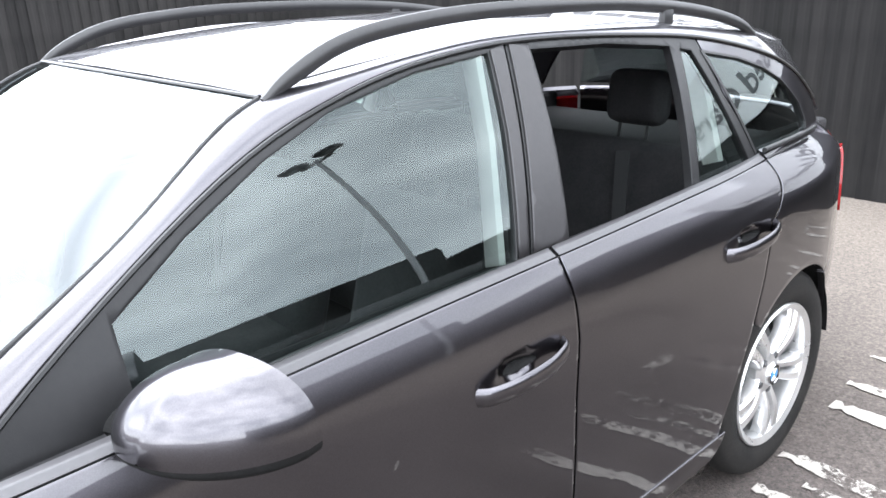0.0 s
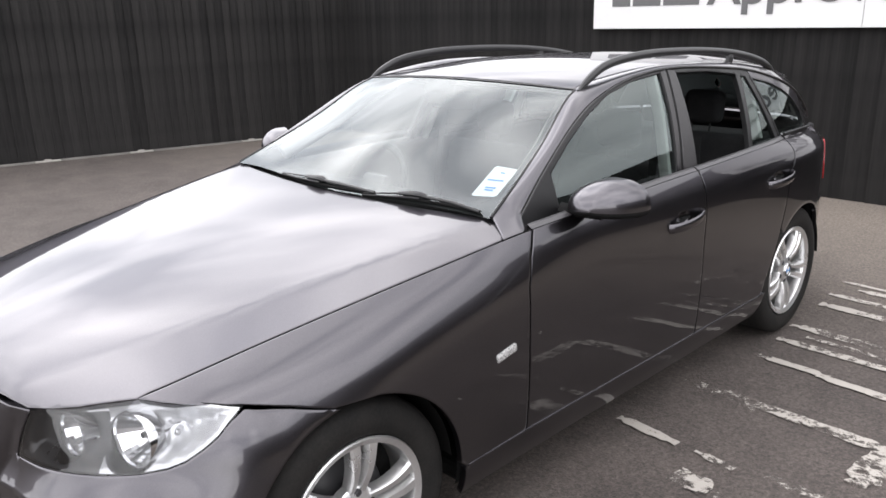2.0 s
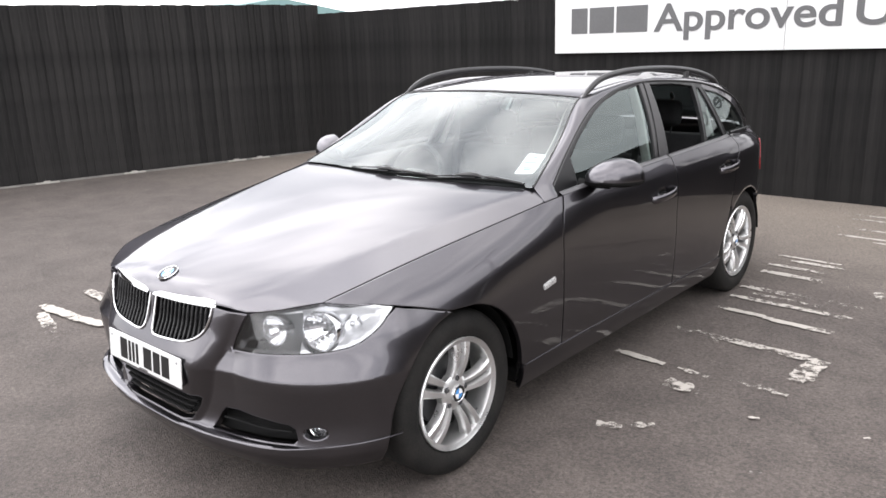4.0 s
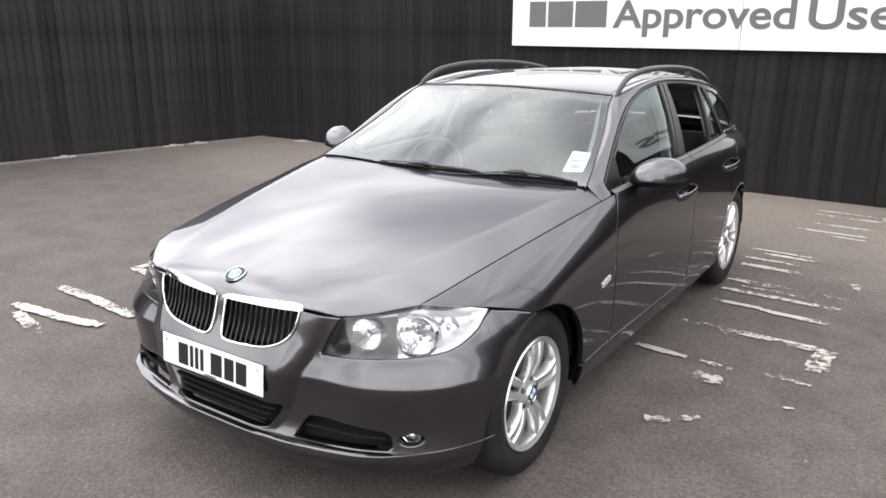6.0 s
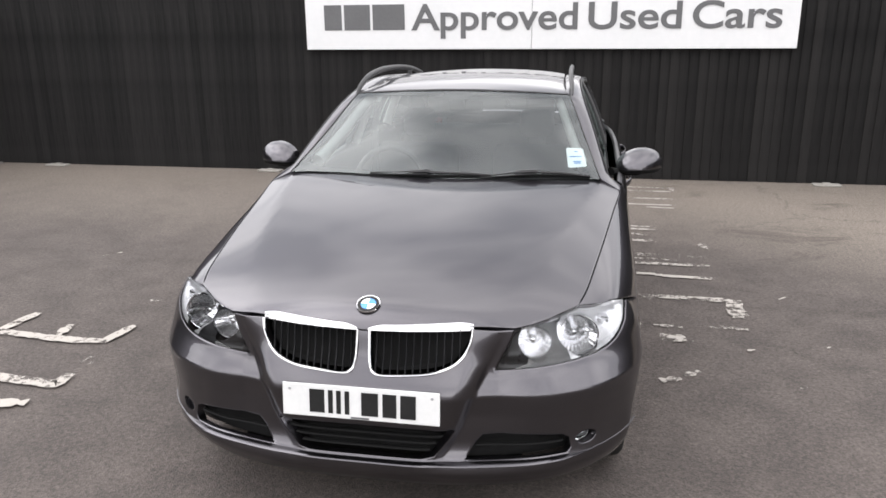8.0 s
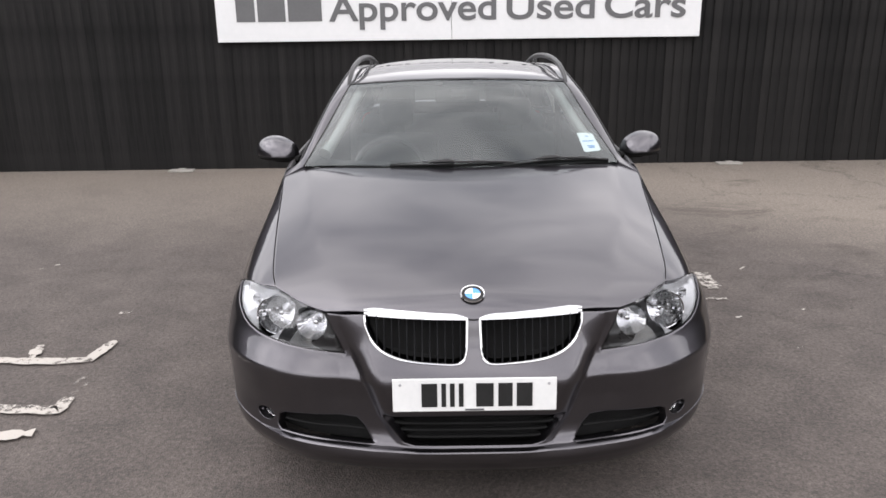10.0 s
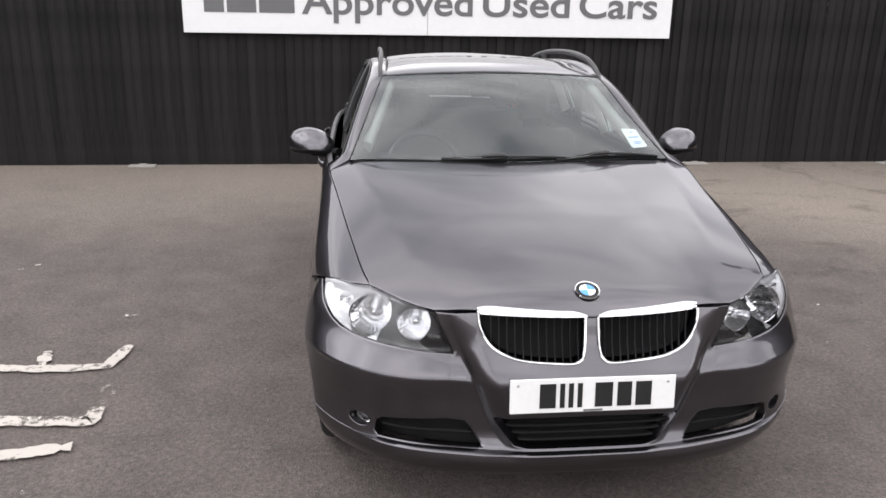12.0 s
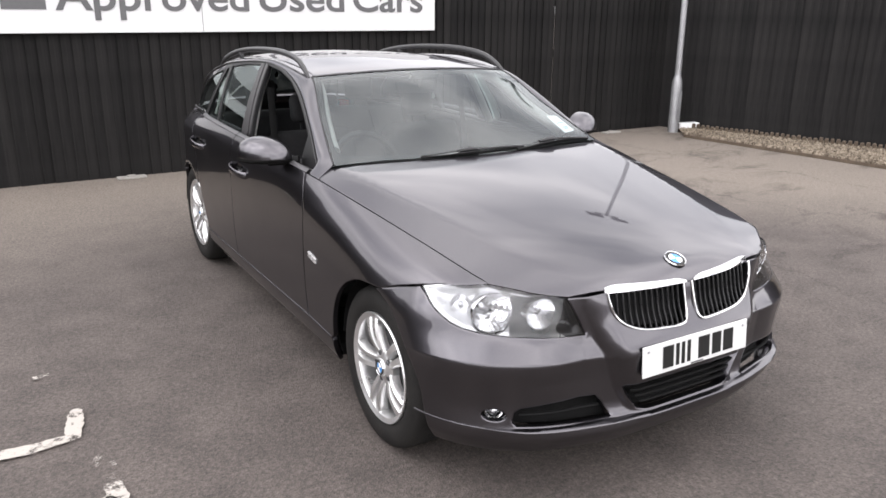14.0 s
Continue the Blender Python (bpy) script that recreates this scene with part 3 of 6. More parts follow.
FENCE_Y = 4.46
fence("fence_back", (-6.78, FENCE_Y), (6.72, FENCE_Y), "tall black-stained timber board fence behind the car")
fence("fence_left", (-9.0, -5.2), (-6.76, FENCE_Y), "black-stained timber board fence along the car park, lighter in tone", height=2.175, timber=LIGHTER_FENCE)
fence("fence_right", (6.70, FENCE_Y + 0.02), (9.3, -4.5), "black-stained timber board fence behind a gravel strip", height=2.4)


def footing(x, y, yaw):
    bm = bmesh.new()
    box(bm, -0.14, 0.14, -0.06, 0.06, 0, 0.02, 0.008)
    box(bm, -0.04, 0.04, -0.03, 0.04, 0.015, 0.032, 0.006)
    ob = part("fence_footing", bm, CONCRETE, None)
    ob.matrix_world = pose(x, y, 0, 0, 0, yaw)
    tagged(ob, "small pale concrete fence footing on the asphalt", "footing", "footings along the fence")


for fx, fy, fa in ((-7.66, 0.55, 77), (-7.42, 1.6, 77), (-7.1, 3.0, 77), (-7.02, 3.35, 77), (-5.9, 4.34, 0), (-3.05, 4.34, 0), (-0.8, 4.35, 0), (3.2, 4.34, 0), (5.6, 4.3, 0)):
    footing(fx, fy, fa)


def fence_foot():
    a, b = Vector((-8.0, -0.9)), Vector((-6.77, 4.40))
    d = (b - a).normalized()
    bm = bmesh.new()
    n = 40
    rnd = random.Random(8)
    rows = []
    for k in range(n + 1):
        p = a.lerp(b, k / n)
        w = 0.03 + 0.025 * rnd.random()
        rows.append([bm.verts.new((p.x + d.y * q, p.y - d.x * q, z)) for q, z in ((0.012, 0.0), (0.012, 0.022), (w * 0.8, 0.016), (w, 0.0))])
    for r0, r1 in zip(rows, rows[1:]):
        for k in range(3):
            bm.faces.new((r0[k], r0[k + 1], r1[k + 1], r1[k]))
    bmesh.ops.recalc_face_normals(bm, faces=bm.faces[:])
    ob = part("trim_fence_foot", bm, varied("grey_mortar", (0.085, 0.08, 0.074), (0.17, 0.16, 0.148), 5, 0.9, bump=0.2), None)
    tagged(ob, "low pale strip of mortar along the foot of the fence", "trim", kind="structure")


fence_foot()


def sign():
    y = FENCE_Y - 0.075
    x0, x1, z0, z1 = -2.51, 2.755, 1.412, 2.25
    root = thing("wall_sign", "white sign board with grey lettering fixed to the black fence", "sign", at=(0, y, 0))
    for a, b in ((x0, 0.043), (0.047, x1)):
        bm = bmesh.new()
        box(bm, a, b, 0, 0.03, z0, z1, 0.003, seg=1)
        part("panel", bm, SIGNWHITE, root)
    base, cap = 1.622, 0.272
    # the maker's name is kept to plain blocks
    for a, b in ((-2.288, -2.085), (-2.055, -1.755), (-1.725, -1.36)):
        bm = bmesh.new()
        box(bm, a, b, -0.006, 0.0, base, base + cap, 0.001, seg=1)
        part("letter_block", bm, LETTER, root)
    for text, a, width in (("Approved", -1.275, 1.815), ("Used", 0.62, 0.955), ("Cars", 1.69, 0.88)):
        cu = bpy.data.curves.new("lettering", "FONT")
        cu.body, cu.size, cu.extrude, cu.offset = text, cap / 0.70, 0.003, 0.006
        cu.materials.append(LETTER)
        ob = new("lettering", cu)
        ob.parent = root
        bpy.context.view_layer.update()
        w = ob.dimensions.x
        ob.rotation_euler = (radians(90), 0, 0)
        ob.location = (a, -0.004, base)
        ob.scale = (width / w, 1.0, 1.0)
        tagged(ob, "grey letters reading " + text)


sign()


def lamp_post():
    root = thing("lamp_post", "galvanised steel lamp post with twin floodlights by the fence corner", "lamp post", at=(6.45, 3.95, 0))
    bm = bmesh.new()
    lathe(bm, [(0.0, 0.0), (0.072, 0.0), (0.070, 0.68), (0.06, 0.74), (0.046, 0.78), (0.044, 0.80)], 20, pose(0, 0, 0, 0, -90, 0))
    part("base", bm, GALV, root, smooth=True)
    bm = bmesh.new()
    box(bm, -0.04, 0.04, -0.075, -0.066, 0.14, 0.58, 0.004)
    part("door", bm, GALV, root)
    bm = bmesh.new()
    tube(bm, [(0, 0, 0.78), (0, 0, 3.0), (0, 0, 5.5)], [0.043, 0.039, 0.034], 16, up=Vector((0, 1, 0)))
    part("pole", bm, GALV, root, smooth=True)
    turn = pose(0, 0, 0, 0, 0, 150)
    bm = bmesh.new()
    tube(bm, [turn @ Vector((-0.25, 0, 5.45)), turn @ Vector((0.25, 0, 5.45))], 0.03, 10)
    part("crossarm", bm, GALV, root)
    for sx in (-0.27, 0.27):
        bm = bmesh.new()
        box(bm, -0.16, 0.16, -0.10, 0.20, -0.045, 0.045, 0.02, turn @ pose(sx, 0.05, 5.53, -18, 0, 0))
        part("floodlight", bm, DARKGREY, root)


lamp_post()


def gravel():
    """Pebbles along the foot of the fence, held by a timber edging."""
    verts, faces = [], []
    rnd = random.Random(4)
    a0, a1 = Vector((6.22, 3.52)), Vector((6.62, -1.2))
    b0, b1 = Vector((6.74, 4.15)), Vector((8.25, -1.2))
    ico = [(0, 0, 1), (0.9, 0, 0), (0, 0.9, 0), (-0.9, 0, 0), (0, -0.9, 0), (0, 0, -0.6)]
    for i in range(9000):
        t, s = rnd.random(), rnd.random()
        p = a0.lerp(a1, t).lerp(b0.lerp(b1, t), s)
        r = rnd.uniform(0.012, 0.034)
        q = Euler((rnd.random() * 6, rnd.random() * 6, rnd.random() * 6)).to_matrix()
        k = len(verts)
        for v in ico:
            w = q @ Vector((v[0] * r, v[1] * r * 0.8, v[2] * r * 0.75))
            verts.append((p.x + w.x, p.y + w.y, 0.035 + rnd.random() * 0.02 + w.z))
        for f in ((0, 1, 2), (0, 2, 3), (0, 3, 4), (0, 4, 1), (5, 2, 1), (5, 3, 2), (5, 4, 3), (5, 1, 4)):
            faces.append([k + j for j in f])
    m = varied("mixed_pebbles", (0.2, 0.15, 0.1), (0.55, 0.48, 0.38), 3, 0.85)
    nt = m.node_tree
    geo = nt.nodes.new("ShaderNodeNewGeometry")
    ramp = nt.nodes.new("ShaderNodeValToRGB")
    ramp.color_ramp.elements[0].color, ramp.color_ramp.elements[1].color = (0.07, 0.052, 0.035, 1), (0.27, 0.225, 0.17, 1)
    nt.links.new(geo.outputs["Random Per Island"], ramp.inputs["Fac"])
    nt.links.new(ramp.outputs["Color"], nt.nodes["Principled BSDF"].inputs["Base Color"])
    ob = link_mesh("gravel", verts, faces, m, smooth=False)
    tagged(ob, "strip of loose brown and cream pebbles along the fence", "gravel", kind="stuff")
    bm = bmesh.new()
    vs = [bm.verts.new((p.x, p.y, 0.03)) for p in (a0, a1, b1, b0)]
    bm.faces.new(vs)
    bmesh.ops.recalc_face_normals(bm, faces=bm.faces[:])
    ob = part("gravel_bed", bm, PEBBLE, None)
    tagged(ob, "brown earth bed under the pebbles", "ground", kind="structure")
    edge = thing("gravel_edging", "low timber edging board beside the gravel", "edging", kind="structure")
    bm = bmesh.new()
    d = (a1 - a0).normalized()
    L = (a1 - a0).length
    box(bm, 0, L, -0.012, 0.012, 0, 0.038, 0.004, pose(a0.x, a0.y, 0, 0, 0, math.degrees(math.atan2(d.y, d.x))))
    part("board", bm, TIMBER, edge)
    # short log roll at the foot of the fence
    roll = thing("log_roll", "short brown log-roll edging at the foot of the fence", "edging", kind="structure")
    d2 = (b1 - b0).normalized()
    for i in range(44):
        p = b0.lerp(b1, 0.01 + i * 0.0125) - Vector((d2.y, -d2.x)) * -0.05
        bm = bmesh.new()
        h = 0.10 + 0.02 * rnd.random()
        lathe(bm, [(0, 0), (0.024, 0), (0.025, h - 0.01), (0.018, h), (0, h)], 8, pose(0, 0, 0, 0, -90, 0))
        o = part("log", bm, TIMBER, roll)
        o.location = (p.x - 0.06, p.y, 0)


gravel()


def white_block():
    bm = bmesh.new()
    box(bm, -0.16, 0.16, -0.06, 0.06, 0, 0.09, 0.012)
    ob = part("concrete_block", bm, WHITE, None)
    ob.matrix_world = pose(6.69, 3.90, 0.036, 0, 0, -14)
    tagged(ob, "small white block lying at the foot of the lamp post", "block")


white_block()


def far_building():
    root = thing("industrial_building", "distant grey industrial shed with a teal roof behind the fence", "building", at=(-52.0, 19.5, 0.25))
    bm = bmesh.new()
    box(bm, -15, 15, 0, 14, -0.25, 3.05)
    part("wall", bm, CLAD, root)
    bm = bmesh.new()
    vs = [(-15.6, -0.6, 3.0), (15.6, -0.6, 3.0), (15.6, 7, 4.1), (-15.6, 7, 4.1), (-15.6, 14.6, 3.0), (15.6, 14.6, 3.0)]
    v = [bm.verts.new(p) for p in vs]
    for f in ((0, 1, 2, 3), (3, 2, 5, 4), (0, 3, 4), (1, 5, 2)):
        bm.faces.new([v[i] for i in f])
    bm.faces.new([v[i] for i in (0, 4, 5, 1)])
    bmesh.ops.recalc_face_normals(bm, faces=bm.faces[:])
    part("roof", bm, TEAL, root)
    for i in range(14):
        bm = bmesh.new()
        box(bm, -14.4 + i * 2.2, -14.34 + i * 2.2, -0.65, 0, 0, 0.05)
        bmesh.ops.transform(bm, matrix=Matrix.Translation((0, 0, 3.05)), verts=bm.verts[:])
        part("gutter_bracket", bm, CLAD, root)


far_building()


# ---- worn markings on the asphalt ----
LAYERS = itertools.count()


def stroke(name_root, pts, width):
    """One painted stroke as a ribbon with ragged edges and ends; each lies a hair above the last."""
    z = 0.004 + 0.00025 * next(LAYERS)
    rnd = random.Random(int(abs(pts[0][0] * 1000 + pts[0][1] * 77)))
    path = densify([tuple(p) for p in pts], 0.02)
    # densify closes the loop; keep the forward run only
    n = sum(max(1, int(np.ceil(np.linalg.norm(np.subtract(b, a)) / 0.02))) for a, b in zip(pts, pts[1:]))
    path = path[:n] + [np.array(pts[-1], float)]
    verts, faces = [], []
    ja = jb = 0.95
    for i, p in enumerate(path):
        d = path[min(i + 1, len(path) - 1)] - path[max(i - 1, 0)]
        d = d / max(np.linalg.norm(d), 1e-9)
        q = np.array([-d[1], d[0]])
        ja, jb = 0.65 * ja + 0.35 * rnd.uniform(0.5, 1.3), 0.65 * jb + 0.35 * rnd.uniform(0.5, 1.3)
        end = min(i, len(path) - 1 - i)
        k = 1.0 if end > 2 else rnd.uniform(0.25, 0.95)
        a, b = width / 2 * ja * k, width / 2 * jb * k
        verts += [(*(p + q * a), z), (*(p - q * b), z)]
    for i in range(len(path) - 1):
        faces.append((2 * i + 1, 2 * i + 3, 2 * i + 2, 2 * i))
    link_mesh("stroke", verts, faces, ROADPAINT, name_root)


near_marks = thing("road_marking", "worn white painted marking flaking off the asphalt beside the car", "road marking", kind="structure")
for y, xa, xb, w in ((3.98, 0.75, 1.58, 0.05), (3.80, 0.8, 1.57, 0.06), (3.44, 0.85, 1.56, 0.06), (3.16, 1.0, 1.56, 0.05), (3.04, 1.28, 1.56, 0.04), (2.30, 0.83, 1.30, 0.04),
                     (2.20, 0.95, 1.57, 0.06), (2.03, 0.85, 1.59, 0.06), (1.84, 0.87, 1.60, 0.075), (1.44, 0.88, 1.61, 0.075), (1.33, 1.0, 1.5, 0.045), (1.22, 0.90, 1.60, 0.06), (0.97, 0.92, 1.25, 0.05),
                     (0.93, 1.2, 1.62, 0.06), (0.50, 0.80, 1.62, 0.075), (0.015, 0.775, 1.05, 0.06), (-0.005, 1.12, 1.28, 0.04), (0.02, 1.38, 1.64, 0.055)):
    stroke(near_marks, [(xa - 0.02, y + 0.01), ((xa + xb) / 2 - 0.02, y), (xb - 0.02, y - 0.01)], w)
for pts, w in ((((1.57, 3.98), (1.575, 3.80)), 0.05), (((1.60, 1.84), (1.61, 1.66)), 0.08), (((1.62, 0.50), (1.60, 0.18)), 0.12), (((1.05, 0.46), (1.18, 0.42)), 0.05), (((1.12, -0.18), (1.3, -0.2)), 0.12),
               (((1.08, -0.74), (1.18, -0.70)), 0.07), (((1.2, -0.66), (1.28, -0.60)), 0.06), (((1.56, -0.30), (1.60, -0.28)), 0.03), (((1.72, -0.72), (1.76, -0.70)), 0.03), (((1.98, -0.2), (2.0, -0.18)), 0.03),
               (((1.9, 0.55), (1.95, 0.6)), 0.03)):
    stroke(near_marks, list(pts), w)
far_marks = thing("road_marking", "worn cream painted marking with angled strokes on the asphalt", "road marking", kind="structure")
for pts, w in ((((-2.56, -0.41), (-2.60, -0.71), (-2.3, -0.74), (-2.05, -0.755), (-1.90, -0.735), (-1.865, -0.50)), 0.075), (((-2.24, -0.55), (-2.21, -0.72)), 0.08),
               (((-1.83, -0.93), (-1.815, -1.27), (-2.2, -1.235), (-2.66, -1.22)), 0.085), (((-1.82, -1.46), (-2.1, -1.52), (-2.58, -1.55)), 0.085), (((-1.88, -1.78), (-2.12, -1.69), (-2.42, -1.62)), 0.08),
               (((-2.89, 0.75), (-2.86, 0.78)), 0.04), (((-2.83, 0.84), (-2.80, 0.86)), 0.04), (((-2.0, -0.1), (-1.93, -0.09)), 0.05), (((-2.0, 0.14), (-1.96, 0.17)), 0.03)):
    stroke(far_marks, list(pts), w)


# ---- the car: shared shape ----
car = thing("estate_car", "dark graphite metallic estate car with silver alloy wheels, parked", "car")
WHEEL_R, AXLE_F, AXLE_R = 0.316, -1.38, 1.348
K = [-1.85, -1.75, -1.6, -1.45, -1.3, -1.0, -0.7, -0.4, 0.3, 1.1, 1.5, 1.8, 2.0, 2.15]
sill_w = curve1(K, [0.845, 0.873, 0.900, 0.909, 0.911, 0.905, 0.899, 0.9, 0.905, 0.905, 0.884, 0.803, 0.730, 0.66])
crease_d = curve1(K, [0.058, 0.046, 0.036, 0.027, 0.020, 0.014, 0.009, 0.007, 0.006, 0.006, 0.008, 0.012, 0.02, 0.03])
crease_z = curve1(K, [0.655, 0.665, 0.68, 0.70, 0.718, 0.758, 0.79, 0.80, 0.832, 0.868, 0.88, 0.885, 0.885, 0.88])
shoulder_x = curve1(K, [0.752, 0.785, 0.812, 0.820, 0.832, 0.853, 0.874, 0.886, 0.890, 0.882, 0.842, 0.765, 0.69, 0.62])
shoulder_z = curve1(K, [0.725, 0.742, 0.768, 0.795, 0.82, 0.858, 0.880, 0.886, 0.906, 0.930, 0.937, 0.930, 0.918, 0.91])
sill_w, crease_d, crease_z, shoulder_x, shoulder_z = (soft(f, 0.07) for f in (sill_w, crease_d, crease_z, shoulder_x, shoulder_z))
KD = [-2.1, -2.0, -1.83, -1.6, -1.3, -1.0, -0.7, -0.4, 0.3, 0.95, 1.4, 1.8, 2.1]
edge_x = curve1(KD, [0.45, 0.56, 0.681, 0.722, 0.766, 0.805, 0.846, 0.860, 0.860, 0.842, 0.780, 0.700, 0.60])
edge_z = curve1(KD, [0.69, 0.725, 0.775, 0.820, 0.868, 0.910, 0.951, 0.967, 0.985, 0.992, 0.986, 0.966, 0.945])
edge_x, edge_z = soft(edge_x, 0.07, 0.03), soft(edge_z, 0.07, 0.03)
HANDLES = ((0.192, 0.822), (1.017, 0.848))
LEVELS = [0, 1, 2, 3, 4, 5]


def section(y):
    w = sill_w(y)
    zc = crease_z(y)
    xs = curve1(LEVELS, [w - 0.055, w - 0.014, w, w - crease_d(y), shoulder_x(y), edge_x(y)])
    zs = curve1(LEVELS, [0.185, 0.30, 0.56, zc, shoulder_z(y), edge_z(y)])
    return xs, zs


_sections = {}


def section_at(y):
    k = round(y, 4)
    if k not in _sections:
        _sections[k] = section(k)
    return _sections[k]


Q = 0.17


def side_surf(y, q, dents=False):
    xs, zs = section_at(y)
    u = q / Q
    x, z = xs(u), zs(u)
    if dents:
        for hy, hz in HANDLES:
            r2 = ((y - hy + 0.012) / 0.058) ** 2 + ((z - hz - 0.013) / 0.026) ** 2
            if r2 < 1:
                x -= 0.026 * (1 - r2) ** 1.5
    return (x, y, z)


def door_surf(y, q):
    return side_surf(y, q, True)


def on_side(y, z):
    """The side surface's own coordinates of a place given by y and z."""
    _, zs = section_at(y)
    a, b = 0.0, 5.0
    for _ in range(30):
        c = (a + b) / 2
        if zs(c) < z:
            a = c
        else:
            b = c
    return (y, Q * (a + b) / 2)


def side_poly(pts, step=0.04):
    return [on_side(y, z) for y, z in densify(list(pts), step)]


def arch(cy, r, a0, a1, n=26, cz=WHEEL_R):
    return [(cy - r * math.cos(radians(a0 + (a1 - a0) * k / n)), cz + r * math.sin(radians(a0 + (a1 - a0) * k / n))) for k in range(n + 1)]


def belt(y0, y1, n=14, dz=0.0):
    return [(y0 + (y1 - y0) * k / n, edge_z(y0 + (y1 - y0) * k / n) + dz) for k in range(n + 1)]


AF, AR = 0.360, 0.356
# ---- front wings, doors, rear quarters, sills ----
seam_front = [(-1.447, 0.680), (-1.55, 0.715), (-1.650, 0.744)]
wing = belt(-1.826, -0.655, 70) + [(-0.667, 0.93), (-0.692, 0.88), (-0.714, 0.8), (-0.722, 0.6), (-0.722, 0.318), (-0.995, 0.312)] + arch(AXLE_F, AF, 180, 100)[1:] + seam_front
patch("front_wing", side_surf, side_poly(wing), PAINT, car, step=0.024, thick=0.02, round_edge=0.5)
front_door = [(-0.716, 0.318), (-0.716, 0.6), (-0.708, 0.8), (-0.686, 0.88), (-0.661, 0.93)] + belt(-0.648, 0.333, 16) + [(0.345, 0.9), (0.348, 0.82), (0.338, 0.7), (0.334, 0.5), (0.332, 0.318)]
doors_f = patch("front_door", door_surf, side_poly(front_door), PAINT, car, step=0.022, thick=0.02, round_edge=0.5)
rear_door = [(0.338, 0.318), (0.340, 0.5), (0.344, 0.7), (0.354, 0.82), (0.351, 0.9)] + belt(0.339, 1.257, 14) + [(1.202, 0.93), (1.136, 0.87), (1.116, 0.80), (1.10, 0.72), (1.057, 0.59), (1.00, 0.46), (0.96, 0.37), (0.948, 0.318)]
doors_r = patch("rear_door", door_surf, side_poly(rear_door), PAINT, car, step=0.022, thick=0.02, round_edge=0.5)
quarter = belt(1.263, 1.895, 12) + [(1.895, 0.62), (1.735, 0.60)] + arch(AXLE_R, AR, 128, 48)[::1] + [(1.070, 0.605), (1.106, 0.72), (1.122, 0.80), (1.142, 0.87), (1.208, 0.93)]
patch("rear_quarter", side_surf, side_poly(quarter), PAINT, car, step=0.024, thick=0.02, round_edge=0.5)
sill = [(-0.99, 0.20), (0.96, 0.20), (0.99, 0.312), (-1.0, 0.312)]
patch("sill", side_surf, side_poly(sill), PAINT, car, step=0.03, thick=0.02, round_edge=0.5)
rear_corner = [(1.74, 0.24), (1.895, 0.24), (1.895, 0.612), (1.74, 0.594)] + arch(AXLE_R, AR, 128, 170)[1:]
patch("rear_bumper_side", side_surf, side_poly(rear_corner), PAINT, car, step=0.03, thick=0.02)
inner = belt(-1.53, 1.86, 30, -0.02) + [(1.86, 0.24), (1.74, 0.24)] + arch(AXLE_R, AR + 0.01, 172, 8) + [(0.97, 0.22), (-1.0, 0.22)] + arch(AXLE_F, AF + 0.01, 172, 66)[0:] + [(-1.53, 0.72)]
patch("inner_body", side_surf, side_poly(inner), FLATBLACK, car, step=0.05, thick=0.0, lift=-0.028)


def arch_liner(cy, r, sgn):
    bm = bmesh.new()
    prof = [(x, y, z) for x in (0.45, 0.85) for y, z in arch(cy, r, 4, 176, 24)]
    n = len(prof) // 2
    v = [bm.verts.new((p[0] * sgn, p[1], p[2])) for p in prof]
    for k in range(n - 1):
        bm.faces.new((v[k], v[k + 1], v[n + k + 1], v[n + k]))
    part("arch_liner", bm, FLATBLACK, car, smooth=True)


for sgn in (1, -1):
    arch_liner(AXLE_F, AF + 0.004, sgn)
    arch_liner(AXLE_R, AR + 0.004, sgn)
bm = bmesh.new()
box(bm, -0.5, 0.5, -1.95, 2.1, 0.2, 0.3, 0.02)
box(bm, -0.84, 0.84, -0.95, 0.95, 0.19, 0.26, 0.02)
box(bm, -0.5, 0.5, -1.9, -0.75, 0.3, 0.66, 0.02)
part("underbody", bm, FLATBLACK, car)

# ---- bonnet ----
bon_c = curve1([-2.10, -2.078, -2.05, -2.0, -1.9, -1.7, -1.4, -1.1, -0.85, -0.6], [0.722, 0.748, 0.775, 0.803, 0.832, 0.872, 0.921, 0.960, 0.985, 1.0])
crest_x = curve1([-2.1, -2.03, -2.0, -1.9, -1.73, -1.43, -1.07, -0.8, -0.6], [0.375, 0.400, 0.412, 0.455, 0.515, 0.594, 0.672, 0.722, 0.75])
crest_drop = curve1([-2.1, -2.0, -1.9, -1.7, -1.3, -0.8, -0.6], [0.037, 0.036, 0.034, 0.032, 0.029, 0.015, 0.006])

bon_c, crest_x, crest_drop = soft(bon_c, 0.09, 0.012), soft(crest_x, 0.10, 0.05), soft(crest_drop, 0.10, 0.05)


def bonnet_z(x, y):
    x = abs(x)
    c, xe, xd = bon_c(y), crest_x(y), edge_x(y)
    d = crest_drop(y)
    ze, zd = c - d, edge_z(y) + 0.001
    if x <= xe:
        return c - d * (x / xe) ** 2
    t = (x - xe) / max(xd - xe, 1e-6)
    return ze + (zd - ze) * t


def bonnet_surf(x, y):
    return (x, y, sum(w * bonnet_z(x + d, y) for w, d in ((0.1, -0.032), (0.2, -0.016), (0.4, 0.0), (0.2, 0.016), (0.1, 0.032))))


